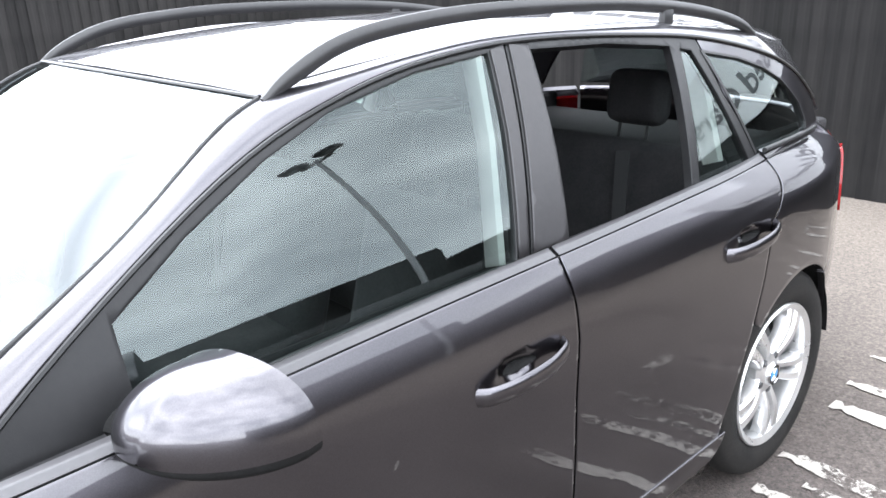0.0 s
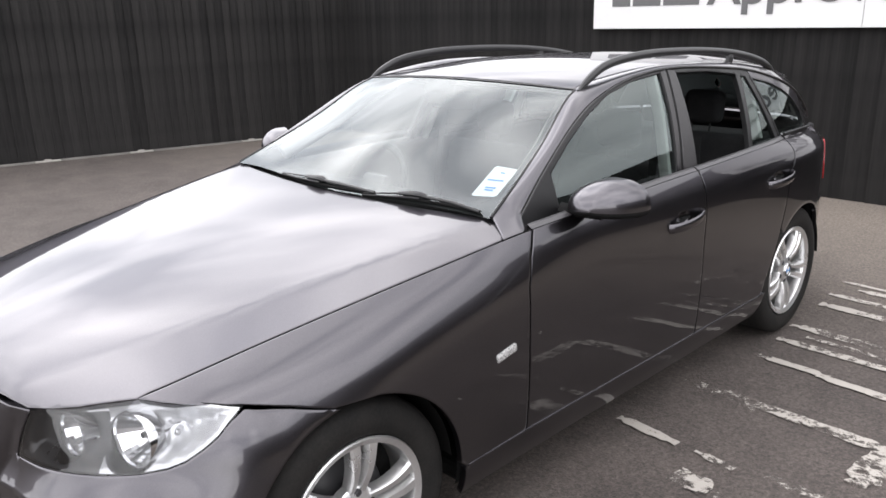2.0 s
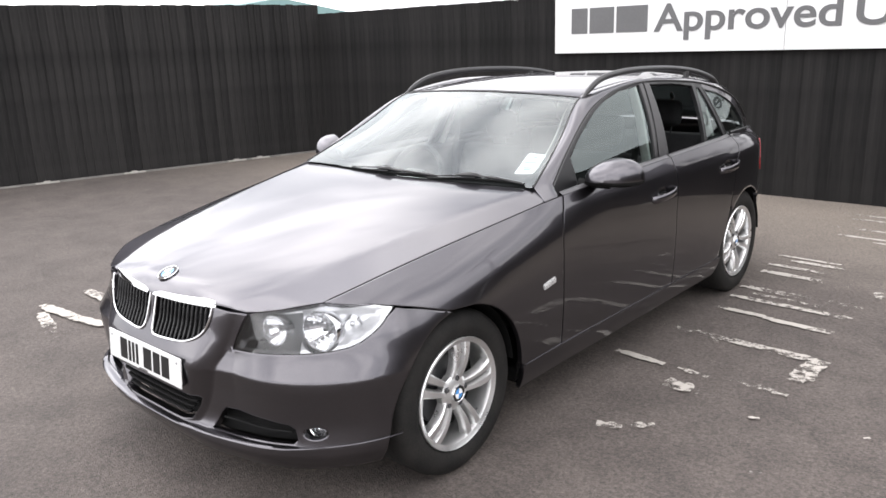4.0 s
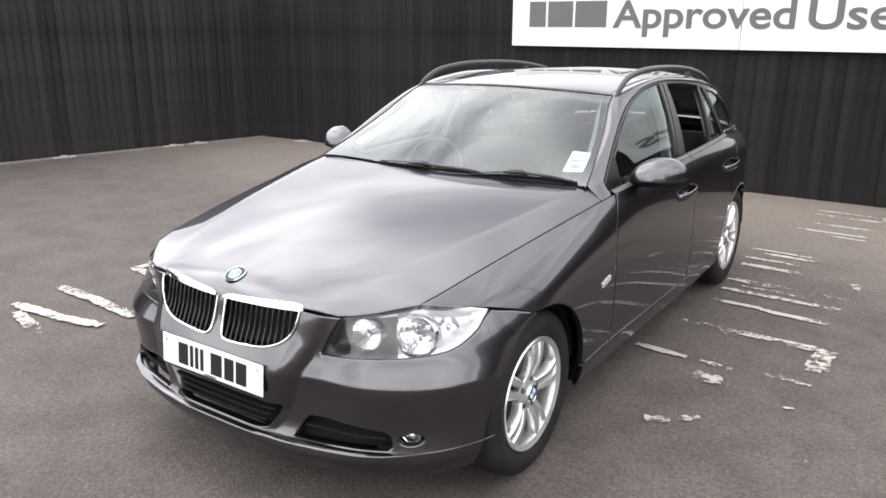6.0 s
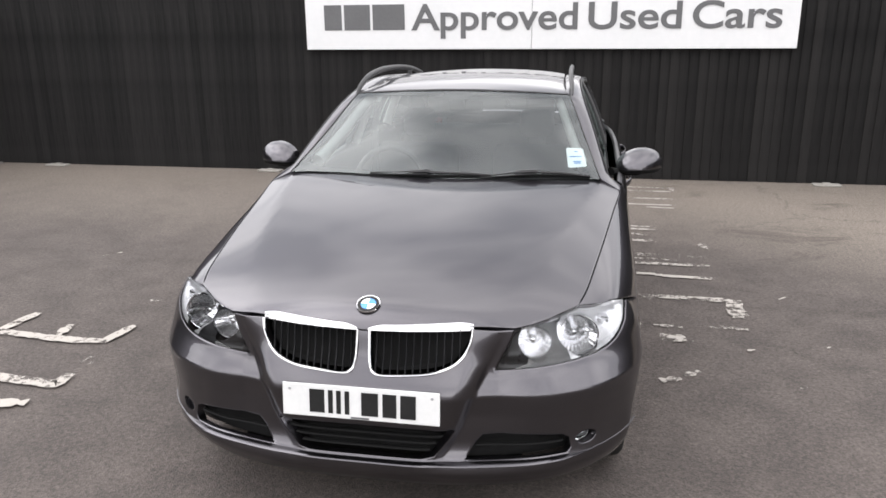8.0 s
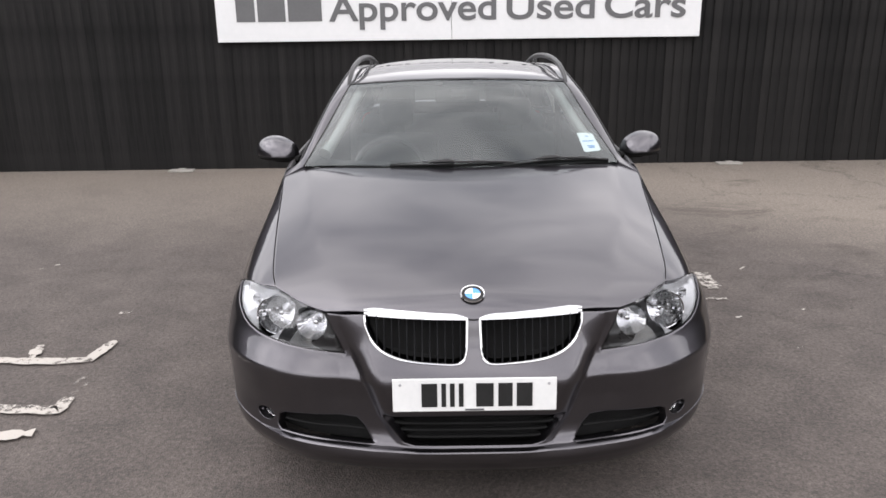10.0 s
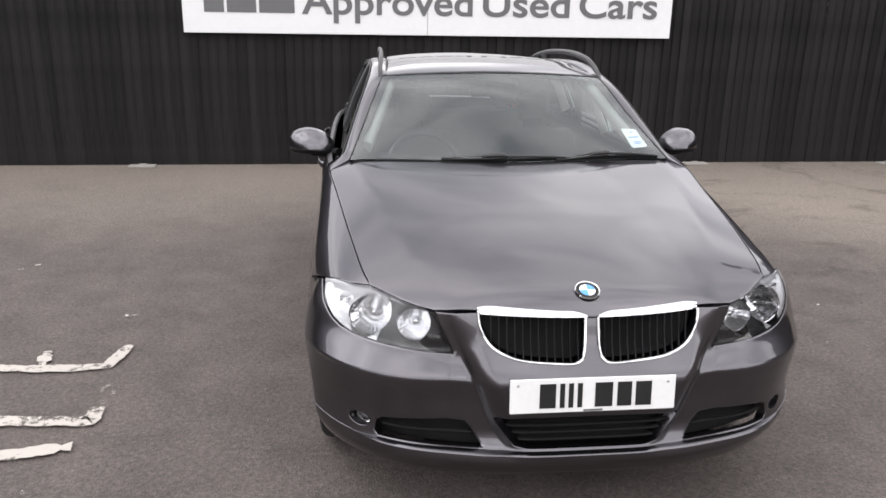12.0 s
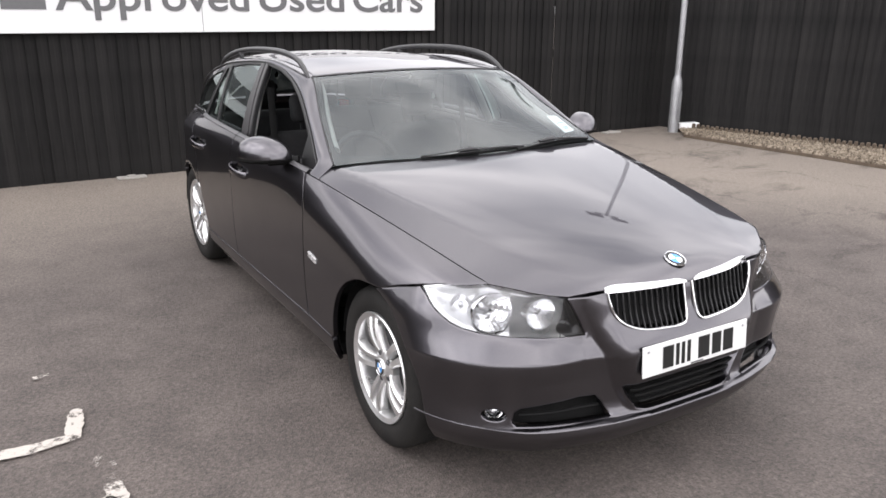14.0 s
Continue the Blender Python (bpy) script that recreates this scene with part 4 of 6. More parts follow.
half = [(0.0, -2.080), (0.15, -2.072), (0.25, -2.056), (0.346, -2.034), (0.42, -2.017), (0.478, -2.000), (0.53, -1.966), (0.58, -1.925), (0.63, -1.874), (0.674, -1.828)]
half += [(edge_x(y) - 0.004, y) for y in np.linspace(-1.80, -0.83, 70)]
half += [(edge_x(-0.78) - 0.005, -0.774), (0.82, -0.757), (0.79, -0.741), (0.765, -0.729), (0.742, -0.720), (0.72, -0.721), (0.62, -0.743), (0.5, -0.766), (0.4, -0.782), (0.3, -0.796), (0.15, -0.809), (0.0, -0.813)]
bon_outline = half + [(-x, y) for x, y in half[::-1] if x > 0]
patch("bonnet", bonnet_surf, bon_outline, PAINT, car, step=0.022, thick=0.018, sides=(1,), round_edge=0.5)
patch("bonnet_liner", bonnet_surf, [(x * 0.96, -1.4 + (y + 1.4) * 0.97) for x, y in bon_outline], FLATBLACK, car, step=0.08, thick=0.0, sides=(1,), lift=-0.03)

# ---- nose: bumper, lamps, grilles share one surface ----
plan = smooth_path([(0, -2.130), (0.14, -2.129), (0.27, -2.121), (0.373, -2.104), (0.55, -2.056), (0.68, -1.985), (0.785, -1.894), (0.860, -1.79), (0.899, -1.69), (0.912, -1.58), (0.914, -1.44), (0.914, -1.30)], 24)
plan = np.array(plan)
plan_s = np.concatenate([[0], np.cumsum(np.linalg.norm(np.diff(plan, axis=0), axis=1))])
plan_t = np.gradient(plan, plan_s, axis=0)
NZ = [0.18, 0.23, 0.272, 0.300, 0.318, 0.37, 0.45, 0.525, 0.536, 0.545, 0.62, 0.66, 0.745, 0.79]
off_mid = curve1(NZ, [0.075, 0.028, 0.006, 0.004, 0.010, 0.010, 0.0, -0.008, -0.009, -0.008, 0.023, 0.042, 0.064, 0.09])
off_in = curve1(NZ, [0.075, 0.028, 0.006, 0.010, 0.030, 0.042, 0.041, 0.034, 0.033, 0.038, 0.064, 0.065, 0.066, 0.085])
off_cor = curve1(NZ, [0.075, 0.030, 0.012, 0.010, 0.013, 0.017, 0.009, 0.0, 0.000, 0.005, 0.052, 0.070, 0.114, 0.138])
off_end = curve1(NZ, [0.055, 0.035, 0.016, 0.011, 0.009, 0.006, 0.004, 0.0015, 0.001, 0.002, 0.016, 0.027, 0.073, 0.105])
S_COR = float(np.interp(0.77, plan[:, 0], plan_s))
S_END = float(np.interp(-1.62, plan[:, 1], plan_s))
crease_v = curve1([0.2, 0.30, 0.36, 0.42, 0.54, 0.60, 0.75], [0.20, 0.250, 0.292, 0.328, 0.373, 0.408, 0.47])


def ease(t):
    t = min(max(t, 0.0), 1.0)
    return t * t * (3 - 2 * t)


def nose(s, z):
    a = abs(s)
    x, y = np.interp(a, plan_s, plan[:, 0]), np.interp(a, plan_s, plan[:, 1])
    tx, ty = np.interp(a, plan_s, plan_t[:, 0]), np.interp(a, plan_s, plan_t[:, 1])
    n = math.hypot(tx, ty)
    nx, ny = ty / n, -tx / n
    v = crease_v(z)
    k = min(max((a - v + 0.085) / 0.085, 0.0), 1.0) ** 1.7
    o = off_mid(z) * (1 - k) + off_in(z) * k
    if a > 0.45:
        t = min(max((a - 0.45) / (S_COR - 0.45), 0.0), 1.0)
        t = t * (2 - t)
        o = off_in(z) * (1 - t) + off_cor(z) * t
    if a > S_COR:
        t = ease((a - S_COR) / (S_END - S_COR))
        o = off_cor(z) * (1 - t) + off_end(z) * t
    o *= 1 - 0.35 * ease((a - 1.17) / 0.15) * ease((z - 0.60) / 0.08)
    px, py = x - nx * o, y - ny * o
    return (math.copysign(px, s) if s else 0.0, py, z)


def nose_x(x, z):
    a, b = 0.0, S_END
    for _ in range(30):
        c = (a + b) / 2
        if nose(c, z)[0] < x:
            a = c
        else:
            b = c
    return ((a + b) / 2, z)


def nose_y(y, z):
    a, b = 0.6, float(plan_s[-1])
    for _ in range(30):
        c = (a + b) / 2
        if nose(c, z)[1] < y:
            a = c
        else:
            b = c
    return ((a + b) / 2, z)


def both(half_pts):
    """A closed outline from its half at s >= 0 that begins and ends on the middle line."""
    return list(half_pts) + [(-s, z) for s, z in half_pts[::-1] if s > 1e-6]


lamp_low = [nose_y(-1.655, 0.743), nose_y(-1.685, 0.722), nose_y(-1.72, 0.694), nose_y(-1.752, 0.672), nose_x(0.80, 0.648), nose_x(0.775, 0.634), nose_x(0.735, 0.625), nose_x(0.66, 0.620), nose_x(0.52, 0.614), nose_x(0.418, 0.610)]
lamp_top = [nose_x(0.440, 0.66), nose_x(0.478, 0.741), nose_x(0.53, 0.753), nose_x(0.60, 0.767), nose_x(0.674, 0.773), nose_x(0.73, 0.768)]
kid_pts = [(0.348, 0.751), (0.343, 0.705), (0.325, 0.662), (0.295, 0.63), (0.25, 0.609), (0.20, 0.598), (0.12, 0.591), (0.06, 0.589), (0.034, 0.600), (0.024, 0.63), (0.021, 0.69), (0.020, 0.751)]
kid_pts = [(x, 0.751 - (0.751 - z) * 0.89) for x, z in kid_pts]
kidney = [nose_x(x, z) for x, z in kid_pts]
nose_half = [(0.0, 0.195), nose_x(0.3, 0.195), nose_x(0.55, 0.197), nose_x(0.7, 0.20), nose_y(-1.752, 0.215)]
nose_half += [nose_y(y, z) for y, z in arch(AXLE_F, AF, 4, 82, 20)]
nose_half += [nose_y(-1.55, 0.711), nose_y(-1.652, 0.739)] + lamp_low[1:] + [lamp_top[0], lamp_top[1], nose_x(0.42, 0.745)] + kidney + [(0.0, 0.751)]
low_in = both([(0.0, 0.318), nose_x(0.19, 0.318), nose_x(0.232, 0.325), nose_x(0.252, 0.350), nose_x(0.279, 0.385), nose_x(0.298, 0.418), nose_x(0.29, 0.426), nose_x(0.2, 0.430), (0.0, 0.432)])
slot = [nose_x(0.33, 0.314), nose_x(0.5, 0.314), nose_x(0.655, 0.314), nose_x(0.668, 0.328), nose_x(0.660, 0.366), nose_x(0.640, 0.380), nose_x(0.56, 0.392), nose_x(0.45, 0.399), nose_x(0.385, 0.396), nose_x(0.362, 0.370), nose_x(0.343, 0.335)]
fog_hole = [nose_x(0.715 + 0.033 * math.cos(a), 0.352 + 0.022 * math.sin(a)) for a in (2 * math.pi * k / 20 for k in range(20))]
flip = lambda loop: [(-s, z) for s, z in loop]
folds = [[(crease_v(z) + d, z) for z in np.linspace(0.335, 0.60, 22)] for d in (-0.05, -0.008, 0.000, 0.008)]
folds += [[(a, z) for a in np.linspace(0.395, 1.26, 60)] for z in (0.528, 0.536, 0.544)]
folds = [f for fold in folds for f in (fold, flip(fold))]
patch("front_bumper", nose, both(nose_half), PAINT, car, holes=(low_in, slot, flip(slot), fog_hole, flip(fog_hole)), step=0.016, thick=0.03, sides=(1,), round_edge=0.6, lines=folds)


def nose_back(depth):
    def f(s, z):
        p = np.array(nose(s, z))
        e = 0.01
        t = np.array(nose(s + e, z)) - np.array(nose(s - e, z))
        n = np.array([t[1], -t[0], 0.0])
        n /= np.linalg.norm(n)
        return tuple(p - n * depth)
    return f


def grown(loop, k):
    c = np.mean(np.array(loop), 0)
    return [tuple(c + (np.array(p) - c) * k) for p in loop]


# a narrow lip stands proud along the foot of the bumper and runs out by the fog lamps
lip_end = nose_x(0.748, 0.304)[0]
lip_s = np.linspace(-lip_end, lip_end, 81)
bm = bmesh.new()
rows = []
for a in lip_s:
    w = min(1.0, 0.1 + 5 * (1 - abs(a) / lip_end))
    rows.append([bm.verts.new(nose_back(-d * w)(a, 0.304 + h * w)) for d, h in ((-0.014, -0.010), (0.012, -0.006), (0.0175, -0.002), (0.0165, 0.002), (0.010, 0.0045), (-0.020, 0.0085))])
for r0, r1 in zip(rows, rows[1:]):
    for k in range(5):
        bm.faces.new((r0[k], r0[k + 1], r1[k + 1], r1[k]))
bmesh.ops.recalc_face_normals(bm, faces=bm.faces[:])
part("bumper_lip", bm, PAINT, car, smooth=True)
arch_s = nose_y(-1.70, 0.31)[0]
for sgn in (1, -1):
    bm = bmesh.new()
    tube(bm, [nose_back(0.0)(sgn * a, 0.304 + 0.010 * (a - lip_end) / (arch_s - lip_end)) for a in np.linspace(lip_end - 0.01, arch_s, 14)], 0.0028, 8)
    part("bumper_seam", bm, PAINT, car, smooth=True)
# lower intake and slots: black ducts with blades
patch("lower_grille", nose_back(0.07), grown(low_in, 1.18), FLATBLACK, car, step=0.05, thick=0, sides=(1,))
for z in (0.345, 0.37, 0.395):
    bm = bmesh.new()
    w = 0.2 + (z - 0.32) * 0.9
    tube(bm, [nose_back(0.018)(s, z) for s in np.linspace(-w, w, 17)], 0.006, 8, (1.6, 0.8))
    part("grille_blade", bm, FLATBLACK, car, smooth=True)
patch("side_grille", nose_back(0.065), grown(slot, 1.38), FLATBLACK, car, step=0.05, thick=0)
for sgn in (1, -1):
    bm = bmesh.new()
    tube(bm, [nose_back(0.014)(sgn * nose_x(x, 0.352)[0], 0.352) for x in np.linspace(0.365, 0.645, 9)], 0.005, 8, (1.6, 0.8))
    part("grille_blade", bm, FLATBLACK, car, smooth=True)
# fog lamps
for sgn in (1, -1):
    p = Vector(nose_back(0.038)(sgn * nose_x(0.715, 0.353)[0], 0.353))
    fog = new("fog_lamp")
    fog.parent = car
    tagged(fog, "small round clear fog lamp in the bumper")
    aim = pose(p.x, p.y, p.z, 0, 0, -90 + sgn * 16) @ Matrix.Diagonal((1, 0.85, 0.85, 1))
    bm = bmesh.new()
    lathe(bm, [(0.0, -0.03), (0.022, -0.022), (0.032, 0.0), (0.037, 0.004), (0.04, 0.0)], 24, aim)
    part("reflector", bm, REFLECT, fog, smooth=True)
    bm = bmesh.new()
    lathe(bm, [(0.0, 0.010), (0.02, 0.007), (0.033, 0.001)], 24, aim)
    part("lens", bm, LENS, fog, smooth=True)

# kidney grilles
for sgn in (1, -1):
    grille = new("kidney_grille")
    grille.parent = car
    tagged(grille, "chrome-framed kidney grille with black upright slats")
    def place(x, z, d=0.0):
        s = nose_x(x, z)[0]
        p = nose_back(d)(s, z)
        return Vector((p[0] * sgn, p[1], p[2]))
    ring = smooth_path([place(x, z, -0.003) for x, z in kid_pts], 4)
    bm = bmesh.new()
    tube(bm, ring, 0.0046, 8, (1.0, 1.0))
    part("frame", bm, CHROME, grille, smooth=True)
    bm = bmesh.new()
    xs = np.linspace(0.018, 0.35, 21)
    rows = []
    for x in xs:
        t = (x - 0.018) / 0.332
        taper = min(1.0, (min(t, 1 - t) * 7 + 0.15)) ** 0.6
        yb = -2.083 + 0.05 * (x / 0.346) ** 2.0
        w = 0.015 * taper
        row = []
        for dy, up in ((w, -0.002), (w * 0.85, 0.0035), (w * 0.4, 0.0055), (0.002, 0.004)):
            row.append(bm.verts.new((x * sgn, yb + dy, max(bonnet_z(x, yb + dy) + up, 0.748))))
        row.append(bm.verts.new((x * sgn, yb - 0.002, 0.745)))
        rows.append(row)
    for r0, r1 in zip(rows, rows[1:]):
        for k in range(4):
            bm.faces.new((r0[k], r0[k + 1], r1[k + 1], r1[k]))
    bmesh.ops.recalc_face_normals(bm, faces=bm.faces[:])
    part("top_bar", bm, CHROME, grille, smooth=True)
    low_edge = curve1(sorted(p[0] for p in kid_pts[1:-2]), [z for x, z in sorted((p for p in kid_pts[1:-2]))])
    for i in range(12):
        x = 0.042 + i * 0.0245
        z0 = low_edge(min(max(x, 0.035), 0.34)) - 0.007
        bm = bmesh.new()
        pts = [place(x, z0 + (0.748 - z0) * k / 5, 0.012) for k in range(6)]
        tube(bm, pts, 0.0042, 8, (1.7, 0.75), up=Vector((1, 0, 0)))
        part("slat", bm, GLOSSBLACK, grille, smooth=True)
    bm = bmesh.new()
    vs = []
    for x, z in kid_pts:
        vs.append(bm.verts.new(place(min(x, 0.345), z, 0.04)))
    bm.faces.new(vs)
    part("backing", bm, FLATBLACK, grille)

# headlamps
lamp_loop = lamp_low[::-1] + [nose_y(-1.70, 0.755), lamp_top[5], lamp_top[4], lamp_top[3], lamp_top[2], lamp_top[1], lamp_top[0]]
lamp_in = grown(lamp_loop, 0.988)
oval = lambda s, z, rs, rz: [(s + rs * math.cos(a), z + rz * math.sin(a)) for a in (2 * math.pi * k / 30 for k in range(30))]
hole_a, hole_b = oval(0.795, 0.680, 0.080, 0.060), oval(0.600, 0.675, 0.065, 0.052)
lamp_fine = [tuple(p) for p in densify([tuple(p) for p in grown(lamp_loop, 0.985)], 0.012)]
far_side = [p for p in lamp_fine if p[0] > 0.715]
strip = [p for p in lamp_fine if 0.555 < p[0] <= 0.729 and p[1] > 0.70]
strip = strip + [(s, z - 0.012 - 0.020 * ease((s - 0.56) / 0.12)) for s, z in strip[::-1]]


def dish(loop, deep, rim=0.006, width=0.035):
    """The nose surface sunk behind the lens: shallow along the loop, deep within it."""
    ring = [tuple(map(float, p)) for p in loop]

    def f(s, z):
        d = float(edge_distance(np.array([[s, z]]), ring)[0])
        return nose_back(rim + (deep - rim) * ease(d / width))(s, z)
    return f


for sgn in (1, -1):
    lamp = new("headlamp")
    lamp.parent = car
    tagged(lamp, "clear headlamp with two round reflectors and a dark bezel")
    patch("lens", nose, lamp_in, LENS, lamp, step=0.02, thick=0.0, sides=(sgn,))
    patch("gasket", nose_back(0.007), grown(lamp_loop, 1.02), FLATBLACK, lamp, holes=(grown(lamp_loop, 0.984),), step=0.02, thick=0.0, sides=(sgn,))
    patch("bezel", dish(lamp_loop, 0.055, 0.010), lamp_loop, BEZEL, lamp, holes=(hole_a, hole_b), step=0.02, thick=0.0, sides=(sgn,))
    patch("indicator_reflector", dish(lamp_loop, 0.034, 0.007, 0.05), far_side, SILVERED, lamp, holes=(oval(0.795, 0.680, 0.082, 0.062),), step=0.012, thick=0.0, sides=(sgn,))
    patch("upper_bezel", dish(lamp_loop, 0.034, 0.007, 0.03), strip, SILVERED, lamp, step=0.01, thick=0.0, sides=(sgn,))
    patch("back_shell", nose_back(0.135), grown(lamp_loop, 0.9), FLATBLACK, lamp, step=0.04, thick=0.0, sides=(sgn,))
    for (bx, by, bz), r, yaw in (((0.664, -1.842, 0.676), 0.071, 9), ((0.531, -1.927, 0.674), 0.055, 5)):
        aim = pose(bx * sgn, by, bz, 0, 0, -90 + sgn * yaw) @ pose(0, 0, 0, 0, -6, 0) @ Matrix.Diagonal((1, 1.08, 0.93, 1))
        # a deep mirrored bowl in small facets
        bm = bmesh.new()
        lathe(bm, [(r * q * 0.985, -0.060 * (1 - q * q)) for q in (0.0, 0.14, 0.34, 0.54, 0.72, 0.87, 1.0)], 30, aim)
        part("reflector", bm, REFLECT, lamp)
        bm = bmesh.new()
        lathe(bm, [(0.0, -0.018), (0.008, -0.020), (0.010, -0.03), (0.008, -0.058)], 14, aim)
        part("bulb_shield", bm, CHROME, lamp, smooth=True)
        bm = bmesh.new()
        lathe(bm, [(r * 0.98, -0.002), (r * 0.99, 0.007), (r * 1.03, 0.009), (r * 1.06, 0.004), (r * 1.06, -0.03)], 40, aim)
        part("ring", bm, CHROME, lamp, smooth=True)

# the indicator's small bowl and bulb in the outer corner of each lamp
for lamp, sgn in zip([o for o in car.children if o.name.startswith("headlamp")], (1, -1)):
    c = Vector(nose_back(0.036)(nose_x(0.765, 0.70)[0], 0.70))
    aim = pose(c.x * sgn, c.y, c.z, 0, 0, -90 + sgn * 40)
    bm = bmesh.new()
    lathe(bm, [(0.034 * q, -0.020 * (1 - q * q) + 0.014) for q in (0.0, 0.3, 0.6, 0.85, 1.0)], 28, aim)
    part("indicator_bowl", bm, REFLECT, lamp, smooth=True)
    bm = bmesh.new()
    lathe(bm, [(0.0, 0.024), (0.007, 0.021), (0.010, 0.012), (0.009, -0.004)], 16, aim)
    part("indicator_bulb", bm, CHROME, lamp, smooth=True)

# number plate with plain bars for its characters
plate = new("number_plate")
plate.parent = car
tagged(plate, "white number plate with dark bars on the bumper")
bm = bmesh.new()
box(bm, -0.26, 0.26, -0.006, 0.0, -0.0555, 0.0555, 0.003)
part("plate", bm, PLATEWHITE, plate)
bm = bmesh.new()
box(bm, -0.25, 0.25, 0.001, 0.045, -0.050, 0.050, 0.006)
part("plinth", bm, PAINT, plate, "body-coloured plate plinth")
for a, b in ((-0.168, -0.118), (-0.105, -0.09), (-0.078, -0.063), (-0.05, -0.035), (0.005, 0.06), (0.075, 0.12), (0.133, 0.183)):
    bm = bmesh.new()
    box(bm, a, b, -0.008, -0.0055, -0.039, 0.039)
    part("plate_bar", bm, INK, plate)
bm = bmesh.new()
box(bm, -0.03, 0.03, -0.008, -0.0055, -0.052, -0.046)
part("plate_bar", bm, LETTER, plate)
for sx in (-0.235, 0.235):
    bm = bmesh.new()
    lathe(bm, [(0.005, 0.0), (0.004, 0.002), (0, 0.002)], 10, pose(sx, -0.006, 0.035, 0, 0, -90))
    part("screw", bm, GALV, plate)
plate.matrix_basis = pose(0, -2.1375, 0.514, -5, 0, 0)


def roundel(name, at, radius, parent, m):
    """A round badge: dark ring, four quarters in blue and white."""
    root = new(name)
    root.parent = parent
    for k in range(4):
        bm = bmesh.new()
        c = bm.verts.new((0.003, 0, 0))
        vs = [bm.verts.new((0.002, radius * 0.62 * math.cos(radians(a)), radius * 0.62 * math.sin(radians(a)))) for a in np.linspace(90 * k, 90 * k + 90, 9)]
        for a, b in zip(vs, vs[1:]):
            bm.faces.new((c, a, b))
        part("quarter", bm, BLUE if k % 2 else WHITE, root)
    bm = bmesh.new()
    lathe(bm, [(radius * 0.62, 0.0025), (radius * 0.9, 0.002)], 32)
    part("ring", bm, INK, root)
    bm = bmesh.new()
    lathe(bm, [(radius * 0.88, 0.002), (radius * 0.95, 0.004), (radius, 0.0)], 32)
    part("rim", bm, CHROME, root, smooth=True)
    root.matrix_basis = m
    return root


_yb = -2.005
_n = Vector((0, (bon_c(_yb - 0.02) - bon_c(_yb + 0.02)) / 0.04 * 1.0, 1.0)).normalized()
badge_m = Matrix.Translation((0, _yb, bon_c(_yb) + 0.003)) @ Vector((0, -_n.y if _n.y > 0 else _n.y, _n.z)).to_track_quat("X", "Y").to_matrix().to_4x4()
tagged(roundel("bonnet_badge", None, 0.041, car, badge_m), "round blue and white enamel badge")

# ---- greenhouse ----
KA = [-0.76, -0.37, -0.08, 0.15, 0.5, 1.0, 1.5, 1.85, 2.12]
l1x = curve1(KA, [0.746, 0.650, 0.569, 0.548, 0.535, 0.525, 0.505, 0.475, 0.44])
l1z = curve1(KA, [0.974, 1.158, 1.318, 1.342, 1.362, 1.355, 1.315, 1.258, 1.20])
l2z = curve1([-0.80, -0.70, -0.655, -0.58, -0.477, -0.18, -0.06, 0.21, 0.45, 1.0, 1.5, 1.75, 1.9, 2.0], [0.936, 0.948, 0.964, 1.020, 1.085, 1.245, 1.288, 1.345, 1.362, 1.330, 1.240, 1.155, 1.075, 1.0])
glass_x = curve1([-0.85, -0.7, -0.4, -0.1, 0.2, 0.46, 0.92, 1.36, 1.62, 1.81, 2.1], [0.822, 0.795, 0.780, 0.781, 0.785, 0.792, 0.795, 0.772, 0.738, 0.690, 0.60])

l1x, l1z, l2z, glass_x = (soft(f, 0.05) for f in (l1x, l1z, l2z, glass_x))


def green(y, z):
    d = z - edge_z(y)
    return (glass_x(y) - 0.30 * d - 0.38 * d * d, y, z)


def rail_surf(y, w):
    """Windscreen pillar and cant rail; at its foot it spreads down to the wing."""
    w = w / 0.1
    a = np.array([l1x(y), y, l1z(y)])
    b = np.array(green(y, l2z(y)))
    foot = ease((-0.615 - y) / 0.075)
    b = b * (1 - foot) + np.array([edge_x(y) - 0.004, y, edge_z(y) + 0.003]) * foot
    p = a + (b - a) * w
    k = 4 * w * (1 - w) * (1 - 0.8 * foot)
    return tuple(p + np.array([0.55, -0.25 if y < 0 else 0.0, 0.75]) * 0.012 * k)


foot_end = [(-0.769 + 0.053 * (1 - k / 8), 0.1 * k / 8) for k in range(9)]
patch("roof_side_rail", rail_surf, [(y, -0.030 * ease((y + 0.72) / 0.26) * ease((0.05 - y) / 0.12)) for y in np.linspace(-0.716, 2.0, 90)] + [(y, 0.1) for y in np.linspace(2.0, -0.769, 70)] + foot_end[::-1][1:-1], PAINT, car, step=0.02, thick=0.012, round_edge=0.6)

roof_c = curve1([-0.25, -0.17, 0.1, 0.5, 1.0, 1.5, 1.9, 2.12], [1.330, 1.344, 1.373, 1.392, 1.386, 1.358, 1.318, 1.290])


def roof_surf(x, y):
    xe, ze, c = l1x(y) - 0.002, l1z(y), roof_c(y)
    t = min(abs(x) / xe, 1.1)
    return (x, y, c - (c - ze) * (0.75 * t ** 2 + 0.25 * t ** 6))


